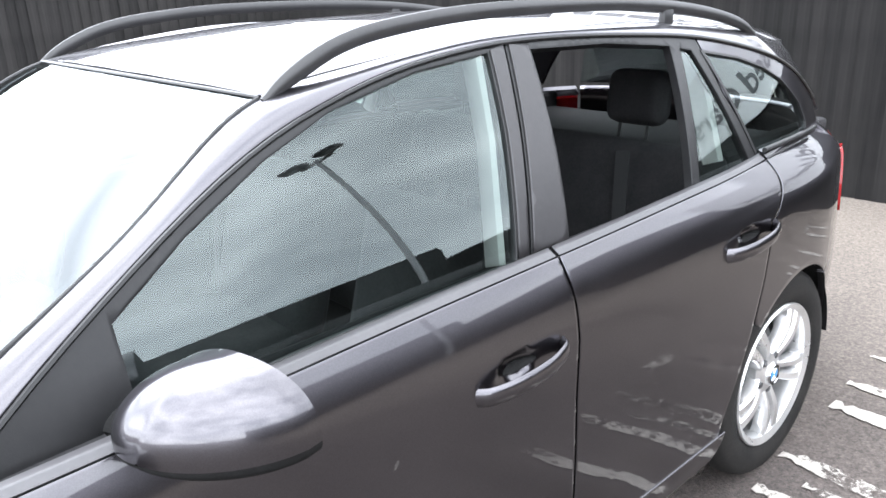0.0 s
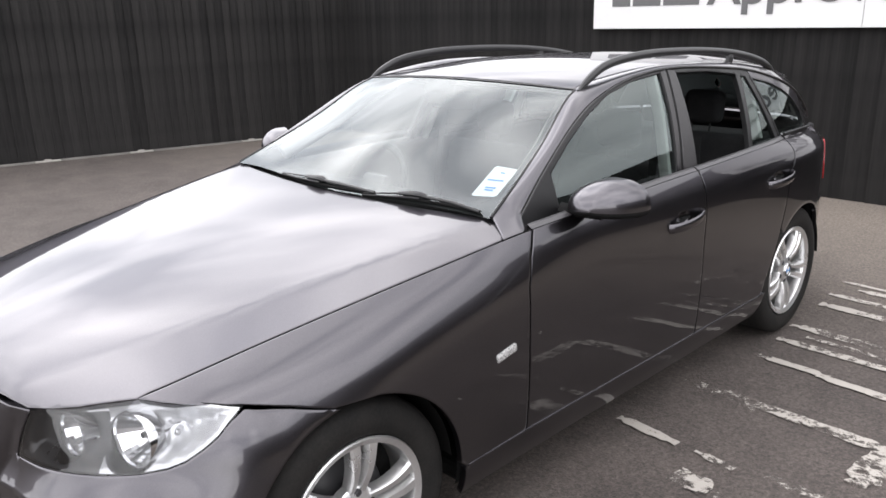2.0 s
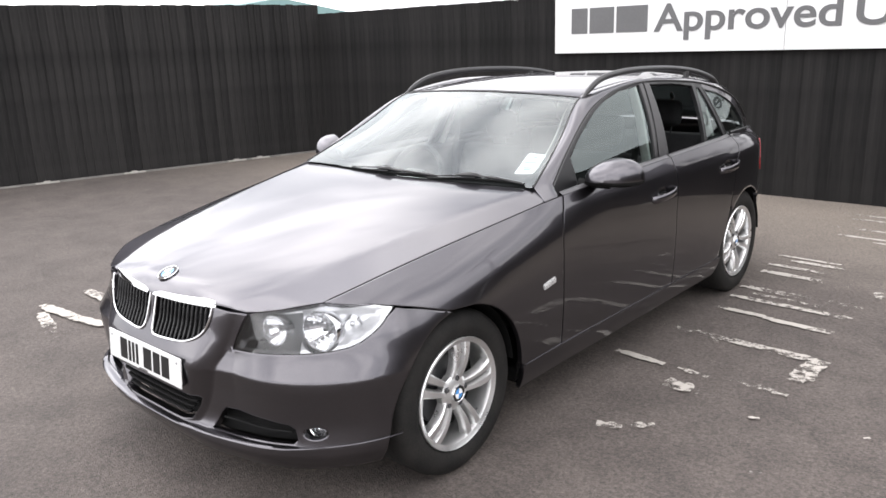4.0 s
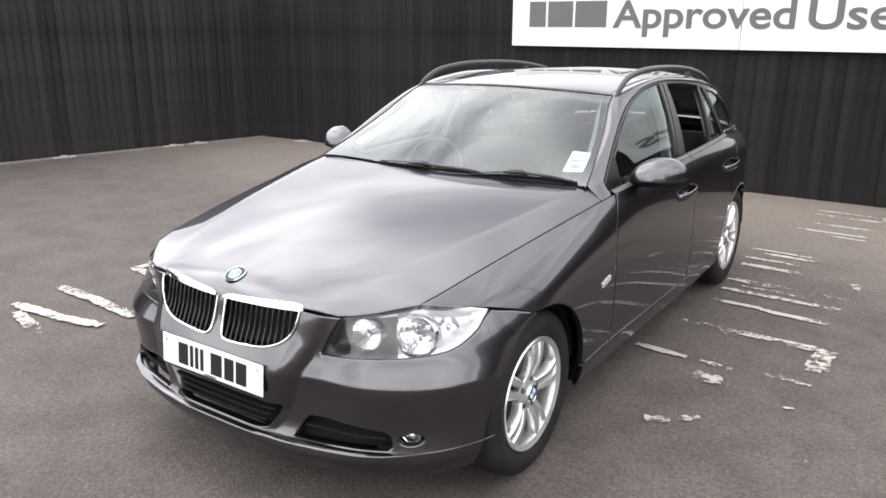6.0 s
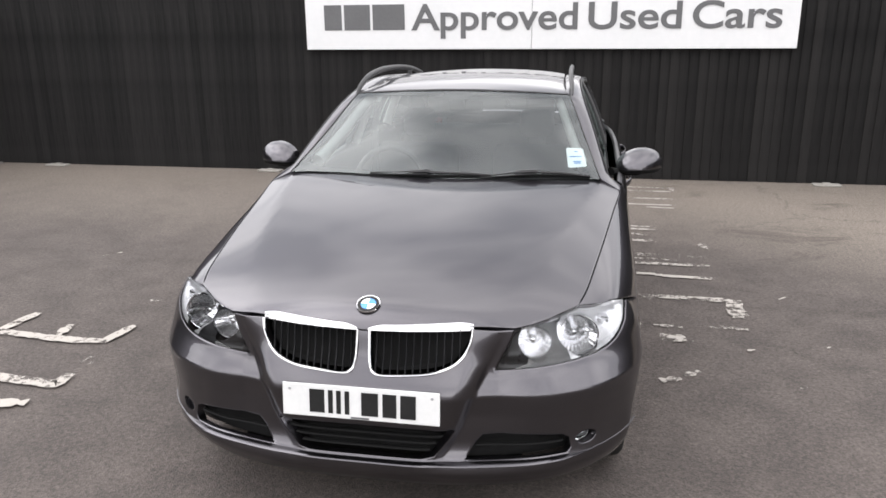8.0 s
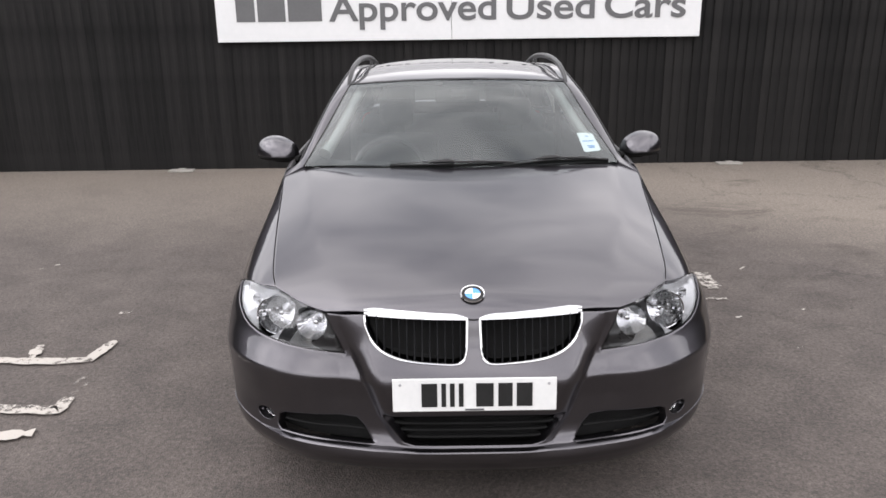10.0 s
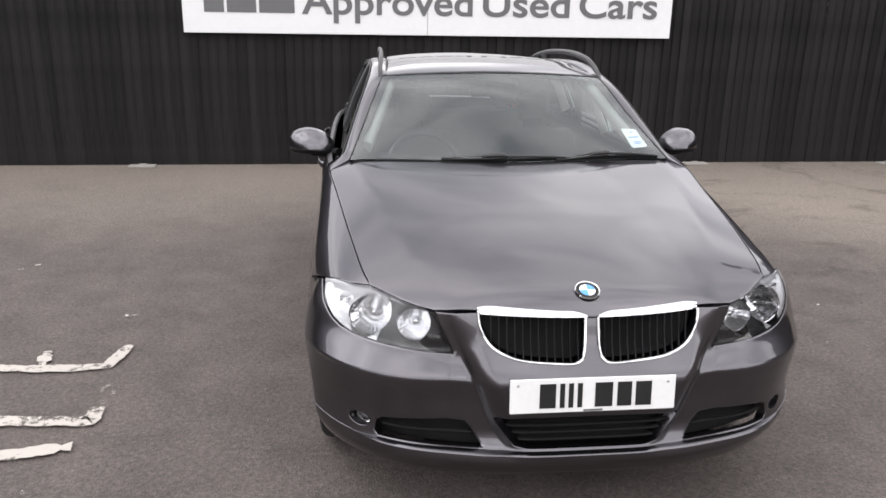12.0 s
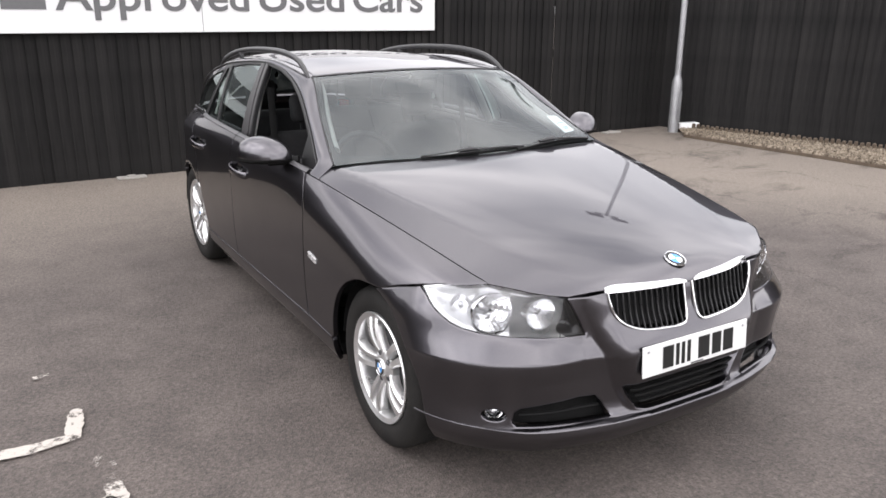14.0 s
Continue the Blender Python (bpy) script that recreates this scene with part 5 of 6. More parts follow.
head_y = lambda x: -0.165 + 0.085 * (x / 0.577) ** 2
roof_half = [(0.0, head_y(0)), (0.2, head_y(0.2)), (0.4, head_y(0.4)), (0.572, head_y(0.575))] + [(l1x(y) - 0.006, y) for y in np.linspace(-0.05, 2.06, 30)] + [(0.3, 2.11), (0.0, 2.12)]
patch("roof", roof_surf, roof_half + [(-x, y) for x, y in roof_half[::-1] if x > 0], PAINT, car, step=0.035, thick=0.02, sides=(1,), round_edge=0.6)
patch("headliner", roof_surf, [(x * 0.98, y + 0.01) for x, y in roof_half + [(-x, y) for x, y in roof_half[::-1] if x > 0]], TRIM, car, step=0.09, thick=0.0, sides=(1,), lift=-0.035)


def screen(a, v):
    """The windscreen: a across from -1 to 1, v up."""
    a = a / 0.7
    v = v / 0.72
    k = 4 * v * (1 - v)
    cy, cz = -0.795 + 0.62 * v - 0.011 * k, 0.985 + 0.353 * v + 0.0187 * k
    # the side edge meets the pillar
    ey = -0.65 + 0.56 * v
    ex, ez = l1x(ey) + 0.004, l1z(ey) + 0.001
    return (a * ex, cy + (ey - cy) * a * a, cz + (ez - cz) * a * a)


S1 = 0.7  # half the width of the windscreen
panes = []
foot_v = lambda a: -0.105 * (abs(a) / S1) ** 4
ws_loop = [(a, foot_v(a)) for a in np.linspace(-S1, S1, 25)] + [(S1, 0.72), (0.0, 0.72), (-S1, 0.72)]
panes += patch("windscreen", screen, ws_loop, WSGLASS, car, step=0.03, thick=0.0, sides=(1,))
frit_in = [(-S1 + 0.024, 0.08), (-S1 + 0.03, 0.03), (-S1 + 0.06, 0.002), (-0.4, 0.022), (0.0, 0.036), (0.4, 0.022), (S1 - 0.06, 0.002), (S1 - 0.03, 0.03), (S1 - 0.024, 0.08), (S1 - 0.022, 0.695), (0.1, 0.70), (0.09, 0.64), (0.0, 0.63), (-0.09, 0.64), (-0.1, 0.70), (-S1 + 0.022, 0.695)]
patch("windscreen_border", screen, ws_loop, INK, car, holes=(frit_in,), step=0.03, thick=0.0, sides=(1,), lift=-0.004)
bm = bmesh.new()
tube(bm, [Vector(screen(a, 0.72)) + Vector((0, 0.003, 0.001)) for a in np.linspace(-S1, S1, 25)], 0.006, 8, (1.2, 0.6))
part("windscreen_seal", bm, BLACK, car, smooth=True)
for sgn in (1, -1):
    bm = bmesh.new()
    tube(bm, [Vector(screen(sgn * S1 * 1.004, v)) for v in np.linspace(-0.10, 0.72, 16)], 0.0042, 8)
    part("windscreen_seal", bm, BLACK, car, smooth=True)
# cowl under the wipers
cowl = lambda x, v: (x, (-0.88 + 0.14 * (x / 0.735) ** 2) + v, 0.968 - 0.012 * (x / 0.735) ** 2 + 0.006 * v / 0.12)
patch("cowl", cowl, [(-0.76, 0.0), (0.76, 0.0), (0.76, 0.14), (-0.76, 0.14)], FLATBLACK, car, step=0.06, thick=0.0, sides=(1,))


def wiper(tip, knuckle, end):
    """A flat slotted arm up to a hooded knuckle, a thin rod past it, and one long rubber blade under both."""
    root = new("wiper")
    root.parent = car
    tagged(root, "black windscreen wiper at rest on the glass")
    f = lambda x, h, up: Vector(screen(x / 0.738 * 0.7, h + foot_v(x / 0.738 * 0.7))) + Vector((0, -0.6, 0.8)) * up
    bm = bmesh.new()
    tube(bm, [f(x, 0.014 * math.sin(math.pi * 0.5 * (x - tip) / (end - tip)), 0.005) for x in np.linspace(tip, end, 16)], 0.005, 6, (0.6, 1.0))
    part("blade", bm, FLATBLACK, root)
    span = knuckle - tip
    for h in (0.010, 0.030):
        bm = bmesh.new()
        tube(bm, [f(tip + span * q, h * (1.0 - 0.55 * (1 - q)) + 0.004 - 0.010 * (1 - q), 0.006 + 0.007 * q) for q in (0.0, 0.3, 0.6, 0.85, 1.0)], [0.0025, 0.003, 0.004, 0.005, 0.006], 8, (1.2, 0.8))
        part("arm_bar", bm, BLACK, root, smooth=True)
    bm = bmesh.new()
    tube(bm, [f(knuckle - 0.10, 0.022, 0.014), f(knuckle - 0.05, 0.024, 0.017), f(knuckle, 0.026, 0.018), f(knuckle + 0.02, 0.024, 0.013)], [0.008, 0.013, 0.015, 0.008], 10, (1.1, 0.7))
    part("knuckle", bm, BLACK, root, smooth=True)
    bm = bmesh.new()
    tube(bm, [f(knuckle, 0.024, 0.013), f((knuckle + end) / 2, 0.024, 0.011), f(end, 0.014, 0.008)], [0.008, 0.008, 0.006], 8, (1.0, 0.8))
    part("rod", bm, BLACK, root, smooth=True)


wiper(-0.34, -0.05, 0.25)
wiper(0.20, 0.46, 0.70)

# side windows: frames, panes, pillars
glass_front = [(-0.43, 0.953), (-0.43, 1.078), (-0.3, 1.158), (-0.15, 1.232), (0.0, 1.287), (0.2, 1.327), (0.386, 1.342), (0.355, 1.2), (0.293, 0.972)]
open_rear = [(0.447, 0.973), (0.478, 1.15), (0.505, 1.338), (0.75, 1.328), (0.983, 1.302), (0.958, 1.2), (0.901, 0.979)]
fixed_rear = [(0.936, 0.979), (0.986, 1.16), (1.025, 1.292), (1.072, 1.284), (1.126, 1.17), (1.210, 0.980)]
quarter_glass = [(1.258, 1.000), (1.184, 1.16), (1.130, 1.272), (1.305, 1.240), (1.445, 1.2), (1.562, 1.15), (1.665, 1.075), (1.695, 1.01), (1.68, 0.988)]
l2 = lambda a, b, n=14, dz=-0.004: [(a + (b - a) * k / n, l2z(a + (b - a) * k / n) + dz) for k in range(n + 1)]
frame_front = l2(-0.65, 0.435) + [(0.395, 1.2), (0.328, 0.964)] + belt(0.326, -0.65, 14, -0.026)
frame_rear = l2(0.441, 1.110) + [(1.154, 1.17), (1.278, 0.975)] + belt(1.263, 0.332, 12, -0.026) + [(0.336, 0.975), (0.401, 1.2)]
frame_quarter = l2(1.116, 1.93) + belt(1.93, 1.279, 8, 0.003) + [(1.160, 1.17)]
patch("front_window_frame", green, frame_front, BLACK, car, holes=(glass_front,), step=0.03, thick=0.02, round_edge=0.4)
patch("rear_window_frame", green, frame_rear, BLACK, car, holes=(open_rear, fixed_rear), step=0.03, thick=0.02, round_edge=0.4)
patch("rear_pillar", green, frame_quarter, PAINT, car, holes=(grown(quarter_glass, 1.03),), step=0.03, thick=0.02, round_edge=0.4)
patch("quarter_window_trim", green, grown(quarter_glass, 1.055), BLACK, car, holes=(quarter_glass,), step=0.03, thick=0.01, lift=0.002)
pil_f = [(0.392, 1.345), (0.431, 1.352), (0.392, 1.2), (0.326, 0.976), (0.299, 0.976), (0.36, 1.2)]
pil_r = [(0.447, 1.352), (0.498, 1.345), (0.472, 1.15), (0.442, 0.976), (0.339, 0.976), (0.406, 1.2)]
patch("centre_pillar_cover", green, pil_f, PILLAR, car, step=0.03, thick=0.004, lift=0.004, round_edge=0.5)
patch("centre_pillar_cover", green, pil_r, PILLAR, car, step=0.03, thick=0.004, lift=0.004, round_edge=0.5)
panes += patch("front_window", green, glass_front, GLASS, car, step=0.04, thick=0.0, sides=(1,), lift=-0.006)
panes += patch("rear_window", green, open_rear, GLASS, car, step=0.04, thick=0.0, sides=(-1,), lift=-0.006)
panes += patch("fixed_window", green, fixed_rear, GLASS, car, step=0.04, thick=0.0, lift=-0.006)
panes += patch("quarter_window", green, quarter_glass, GLASS, car, step=0.04, thick=0.0, lift=-0.004)
for sgn in (1, -1):
    bm = bmesh.new()
    tube(bm, [Vector((sgn * (green(y, edge_z(y))[0] + 0.012), y, edge_z(y) + 0.022)) for y in np.linspace(1.27, 1.74, 14)], 0.007, 8, (1.0, 1.0))
    part("belt_moulding", bm, BLACK, car, smooth=True)
    bm = bmesh.new()
    tube(bm, [Vector((sgn * (green(y, l2z(y) - 0.006)[0] + 0.003), y, l2z(y) - 0.004)) for y in np.linspace(-0.645, 1.93, 50)], 0.0045, 6)
    part("door_seal", bm, BLACK, car, smooth=True)

def ledge(y, w):
    a = np.array([edge_x(y), y, edge_z(y)])
    b = np.array([glass_x(y) - 0.004, y, edge_z(y) + 0.022])
    t = w / 0.05
    return tuple(a + (b - a) * t + np.array([0, 0, 0.004]) * 4 * t * (1 - t))


def moulding(y, w):
    """The flat strip along the foot of the side windows, rising inwards and turned down behind."""
    t = w / 0.035
    drop = max(0.0, t - 0.72) / 0.28
    return (edge_x(y) - 0.003 - 0.021 * min(t / 0.72, 1.0) - 0.004 * drop, y, edge_z(y) + 0.002 + 0.013 * min(t / 0.72, 1.0) - 0.024 * drop)


for ya, yb in ((-0.651, 0.331), (0.341, 1.255)):
    patch("window_moulding", moulding, [(y, 0.0) for y in np.linspace(ya, yb, 40)] + [(y, 0.035) for y in np.linspace(yb, ya, 40)], MOULDING, car, step=0.012, thick=0.0)
patch("quarter_shoulder", ledge, [(y, 0.002) for y in np.linspace(1.265, 1.89, 24)] + [(y, 0.05) for y in np.linspace(1.89, 1.265, 24)], PAINT, car, step=0.025, thick=0.004)

# rolled shoulder along each rear quarter, and the lit upper edge of the sill
for sgn in (1, -1):
    bm = bmesh.new()
    tube(bm, [(sgn * (edge_x(y) - 0.004), y, edge_z(y) - 0.0015) for y in np.linspace(1.266, 1.80, 20)], 0.0055, 10)
    part("shoulder_roll", bm, PAINT, car, smooth=True)
    bm = bmesh.new()
    tube(bm, [(sgn * p[0], p[1], p[2]) for p in (side_surf(*on_side(y, 0.3145)) for y in np.linspace(-0.99, 0.985, 40))], 0.0032, 8)
    part("sill_edge", bm, PAINT, car, smooth=True)

# roof rails
for sgn in (1, -1):
    rail = new("roof_rail")
    rail.parent = car
    tagged(rail, "dark grey raised roof rail")
    pts = [(0.592, -0.088, 1.306), (0.588, -0.03, 1.341), (0.580, 0.08, 1.384), (0.574, 0.22, 1.405), (0.570, 0.45, 1.416), (0.567, 0.8, 1.409), (0.563, 1.1, 1.388), (0.558, 1.35, 1.354), (0.552, 1.55, 1.308), (0.546, 1.66, 1.258)]
    pts = smooth_path([Vector((p[0] * sgn, p[1], p[2])) for p in pts], 5)
    bm = bmesh.new()
    tube(bm, pts, [0.0165 * min(1.0, 0.55 + 0.07 * min(i, len(pts) - 1 - i)) for i in range(len(pts))], 10, (0.75, 1.0))
    part("bar", bm, RAILBLACK, rail, smooth=True)
    bm = bmesh.new()
    box(bm, 0.552, 0.574, 1.10, 1.145, 1.325, 1.384, 0.008)
    if sgn < 0:
        bmesh.ops.scale(bm, vec=(-1, 1, 1), verts=bm.verts[:])
        bmesh.ops.reverse_faces(bm, faces=bm.faces[:])
    part("foot", bm, RAILBLACK, rail, smooth=True)

# ---- tail ----
tplan = np.array(smooth_path([(0, 2.31), (0.35, 2.28), (0.52, 2.215), (0.62, 2.13), (0.695, 2.03), (0.745, 1.94), (0.782, 1.86), (0.815, 1.78)], 16))
ts = np.concatenate([[0], np.cumsum(np.linalg.norm(np.diff(tplan, axis=0), axis=1))])
tt = np.gradient(tplan, ts, axis=0)
toff = curve1([0.2, 0.3, 0.45, 0.6, 0.75, 0.885, 0.94, 0.99, 1.05, 1.27], [0.06, 0.012, 0.0, 0.0, 0.004, 0.018, 0.052, 0.105, 0.13, 0.24])


def tail(s, z):
    a = abs(s)
    x, y = np.interp(a, ts, tplan[:, 0]), np.interp(a, ts, tplan[:, 1])
    tx, ty = np.interp(a, ts, tt[:, 0]), np.interp(a, ts, tt[:, 1])
    n = math.hypot(tx, ty)
    k = toff(z)
    return (math.copysign(x + ty / n * k, s) if s else 0.0, y - tx / n * -k * -1, z)


SE = float(np.interp(0.766, tplan[:, 0], ts))
patch("rear_bumper", tail, both([(0.0, 0.22), (SE, 0.24), (SE, 0.612), (0.0, 0.6)]), PAINT, car, step=0.04, thick=0.02, sides=(1,))
patch("tailgate", tail, both([(0.0, 0.607), (0.56, 0.617), (0.57, 0.70), (0.57, 0.985), (0.0, 0.99)]), PAINT, car, step=0.04, thick=0.02, sides=(1,))
panes += patch("tailgate_window", tail, both([(0.0, 1.0), (0.57, 1.0), (0.50, 1.25), (0.0, 1.27)]), GLASS, car, step=0.05, thick=0.0, sides=(1,))
patch("tail_lamp", tail, [(0.585, 0.70), (SE - 0.03, 0.69), (SE - 0.012, 0.80), (SE - 0.034, 0.93), (0.585, 0.95)], RED, car, step=0.03, thick=0.03, label="red tail lamp wrapping round the rear corner")
patch("tail_panel", tail, [(0.575, 0.617), (SE, 0.617), (SE, 0.69), (0.575, 0.695)], PAINT, car, step=0.03, thick=0.02)
patch("tail_panel", tail, [(0.575, 0.955), (SE - 0.03, 0.935), (SE - 0.008, 0.80), (SE, 0.80), (SE, 0.98), (0.60, 0.985)], PAINT, car, step=0.03, thick=0.02)


patch("tail_lamp", side_surf, side_poly([(1.868, 0.70), (1.985, 0.69), (2.005, 0.80), (1.985, 0.895), (1.90, 0.90), (1.872, 0.81)]), RED, car, step=0.02, thick=0.012, lift=0.005, label="red tail lamp wrapping round the rear corner")
for pane in panes:
    pane.visible_shadow = False


# ---- wheels ----
def wheel(m, name="wheel"):
    root = new("wheel")
    root.parent = car
    bm = bmesh.new()
    lathe(bm, [(0.212, -0.20), (0.225, -0.205), (0.285, -0.205), (0.307, -0.19), (0.316, -0.165), (0.316, -0.045), (0.308, -0.018), (0.292, -0.004), (0.262, 0.002), (0.236, -0.002), (0.222, -0.010), (0.212, -0.02)], 56)
    tyre = part("tyre", bm, RUBBER, root, "black rubber tyre", smooth=True)
    for x in (-0.15, -0.115, -0.08):
        bm = bmesh.new()
        lathe(bm, [(0.3155, x - 0.004), (0.3166, x), (0.3155, x + 0.004)], 40)
        part("tread_groove", bm, FLATBLACK, tyre)
    bm = bmesh.new()
    lathe(bm, [(0.205, -0.18), (0.195, -0.10), (0.19, -0.03), (0.196, -0.012), (0.209, -0.006), (0.214, -0.003), (0.217, -0.008), (0.213, -0.02)], 56)
    rim = part("rim", bm, ALLOY, root, "silver alloy rim with five twin spokes", smooth=True)
    # five twin spokes: each pair joined at the hub, parting to the rim
    for k in range(5):
        base = 2 * math.pi * k / 5 + math.pi / 2
        for side in (-1, 1):
            bm = bmesh.new()
            rings = []
            for t in np.linspace(0, 1, 9):
                r = 0.048 + (0.197 - 0.048) * t
                ang = base + side * math.asin((0.0150 * (1 - t) + 0.0275 * t) / r)
                half_w = 0.0120 + 0.0085 * t * t
                x = -0.012 - 0.018 * (1 - t) ** 2 + 0.010 * math.sin(math.pi * t)
                c, s = math.cos(ang), math.sin(ang)
                ring = []
                for w, d in ((-1.0, -0.040), (-1.0, -0.008 - 0.010 * (side > 0)), (-0.62, -0.002 * (side > 0)), (0.62, -0.002 * (side < 0)), (1.0, -0.008 - 0.010 * (side < 0)), (1.0, -0.040)):
                    ww = w * half_w
                    ring.append(bm.verts.new((x + d, r * c - ww * s, r * s + ww * c)))
                rings.append(ring)
            for r0, r1 in zip(rings, rings[1:]):
                for j in range(5):
                    bm.faces.new((r0[j], r0[j + 1], r1[j + 1], r1[j]))
            bmesh.ops.recalc_face_normals(bm, faces=bm.faces[:])
            part("spoke", bm, ALLOY, rim, smooth=True)
    bm = bmesh.new()
    lathe(bm, [(0.0, -0.014), (0.034, -0.014), (0.036, -0.02), (0.062, -0.028), (0.07, -0.034), (0.072, -0.06)], 40)
    part("hub", bm, ALLOY, rim, smooth=True)
    for k in range(5):
        a = 2 * math.pi * k / 5 + math.pi / 2
        bm = bmesh.new()
        lathe(bm, [(0.0, -0.023), (0.007, -0.022), (0.009, -0.026), (0.012, -0.024), (0.014, -0.03)], 12, Matrix.Translation((0, 0.052 * math.cos(a), 0.052 * math.sin(a))))
        part("bolt", bm, DARKGREY, rim)
    bm = bmesh.new()
    lathe(bm, [(0.0, -0.085), (0.13, -0.085), (0.135, -0.09), (0.135, -0.10)], 40)
    part("brake_disc", bm, DARKGREY, root, "grey brake disc")
    bm = bmesh.new()
    lathe(bm, [(0.0, -0.11), (0.19, -0.11)], 32)
    part("back_plate", bm, FLATBLACK, root)
    b = roundel("cap_badge", None, 0.033, root, Matrix.Translation((-0.013, 0, 0)))
    for c in list(b.children):
        c.parent = root
        c.matrix_basis = b.matrix_basis
    bpy.data.objects.remove(b)
    root.matrix_basis = m
    return root


for wx, wy, turn, spin, size in ((0.866, AXLE_F + 0.014, 0, -10, 1.015), (0.862, AXLE_R, 0, 40, 1.03), (-0.866, AXLE_F + 0.014, 180, 20, 1.015), (-0.862, AXLE_R, 180, 55, 1.03)):
    wheel(pose(wx, wy, WHEEL_R * size, 0, 0, turn) @ pose(0, 0, 0, spin, 0, 0) @ Matrix.Diagonal((1, size, size, 1)))


# ---- mirrors, handles, repeaters, badges on the flanks ----
def mirror_shell(sgn):
    root = new("door_mirror")
    root.parent = car
    tagged(root, "door mirror with painted cap and black base")
    c = Vector((0.944, -0.378, 0.992))

    def shape(th, ph):
        # ph from 0 (front) to 90 degrees (rim), th round the outline; the shell narrows towards the door
        cx, sx = math.cos(th), math.sin(th)
        px = math.copysign(abs(cx) ** 0.82, cx) * (0.108 if cx > 0 else 0.116)
        pz = (abs(sx) ** 0.85 * 0.090 * (1 - 0.2 * max(-cx, 0))) if sx > 0 else -abs(sx) ** 0.55 * 0.033
        r = math.sin(ph)
        return Vector((px * r, -0.115 * math.cos(ph) + 0.042 * cx * r, pz * r))

    for name, lo, hi, mt in (("cap", -0.02, math.pi + 0.02, PAINT), ("lower_shell", math.pi + 0.02, 2 * math.pi - 0.02, FLATBLACK)):
        bm = bmesh.new()
        n, mm = 40, 18
        g = [[bm.verts.new(c + shape(lo + (hi - lo) * i / n, 0.02 + (math.pi / 2 - 0.02) * j / mm)) for j in range(mm + 1)] for i in range(n + 1)]
        for i in range(n):
            for j in range(mm):
                bm.faces.new((g[i][j], g[i + 1][j], g[i + 1][j + 1], g[i][j + 1]))
        # short return towards the glass
        for i in range(n):
            a, b = g[i][mm], g[i + 1][mm]
            a2, b2 = bm.verts.new(a.co + Vector((-0.004, 0.02, 0)) ), bm.verts.new(b.co + Vector((-0.004, 0.02, 0)))
            bm.faces.new((a, b, b2, a2))
        bmesh.ops.remove_doubles(bm, verts=bm.verts[:], dist=0.0005)
        bmesh.ops.recalc_face_normals(bm, faces=bm.faces[:])
        if sgn < 0:
            bmesh.ops.scale(bm, vec=(-1, 1, 1), verts=bm.verts[:])
            bmesh.ops.reverse_faces(bm, faces=bm.faces[:])
        ob = part(name, bm, mt, root, smooth=True)
        for p in ob.data.polygons:
            p.use_smooth = True
    bm = bmesh.new()
    vs = [bm.verts.new(((c.x + 0.97 * shape(t, math.pi / 2).x) * sgn, c.y + 0.008 + shape(t, math.pi / 2).y, c.z + 0.97 * shape(t, math.pi / 2).z)) for t in np.linspace(0, 2 * math.pi, 30, endpoint=False)]
    bm.faces.new(vs)
    part("mirror_glass", bm, CHROME, root)
    bm = bmesh.new()
    pts = [(0.80, -0.455, 0.976), (0.83, -0.44, 0.972), (0.87, -0.42, 0.968), (0.93, -0.40, 0.966)]
    tube(bm, [Vector((p[0] * sgn, p[1], p[2])) for p in pts], [0.028, 0.026, 0.024, 0.024], 12, (1.3, 0.7))
    part("arm", bm, FLATBLACK, root, smooth=True)


for sgn in (1, -1):
    mirror_shell(sgn)
    for (hy, hz), door in zip(HANDLES, (doors_f, doors_r)):
        x0 = side_surf(*on_side(hy, hz))[0]
        bm = bmesh.new()
        pts = [(x0 - 0.006, hy - 0.115, hz - 0.012), (x0 + 0.016, hy - 0.095, hz - 0.009), (x0 + 0.031, hy - 0.05, hz - 0.004), (x0 + 0.035, hy, hz), (x0 + 0.033, hy + 0.05, hz + 0.005), (x0 + 0.02, hy + 0.095, hz + 0.010), (x0 + 0.002, hy + 0.108, hz + 0.012)]
        pts = smooth_path([Vector((p[0] * sgn, p[1], p[2])) for p in pts], 4)
        tube(bm, pts, 0.0115, 12, (0.6, 1.55))
        part("handle", bm, PAINT, door[0 if sgn > 0 else 1], "body-coloured pull handle", smooth=True)
        # shade in the painted dent, put in as a flat black oval over it
        dent_shade = [on_side(hy - 0.012 + 0.048 * math.cos(a), hz + 0.013 + 0.0195 * math.sin(a)) for a in np.linspace(0, 2 * math.pi, 24, endpoint=False)]
        patch("handle_cup", door_surf, dent_shade, FLATBLACK, door[0 if sgn > 0 else 1], step=0.008, thick=0.0, sides=(sgn,), lift=0.009)
    # side repeater on the wing
    bm = bmesh.new()
    q = on_side(-0.83, 0.623)
    x0 = side_surf(*q)[0]
    box(bm, -0.012, 0.008, -0.044, 0.044, -0.0135, 0.0135, 0.0065, Matrix.Translation((x0 * sgn, -0.83, 0.623)) @ pose(0, 0, 0, 10, 0, 0) @ Matrix.Diagonal((sgn, 1, 1, 1)), seg=3)
    bmesh.ops.recalc_face_normals(bm, faces=bm.faces[:])
    part("side_repeater", bm, CLEAR, car, "small clear side repeater lamp", smooth=True)

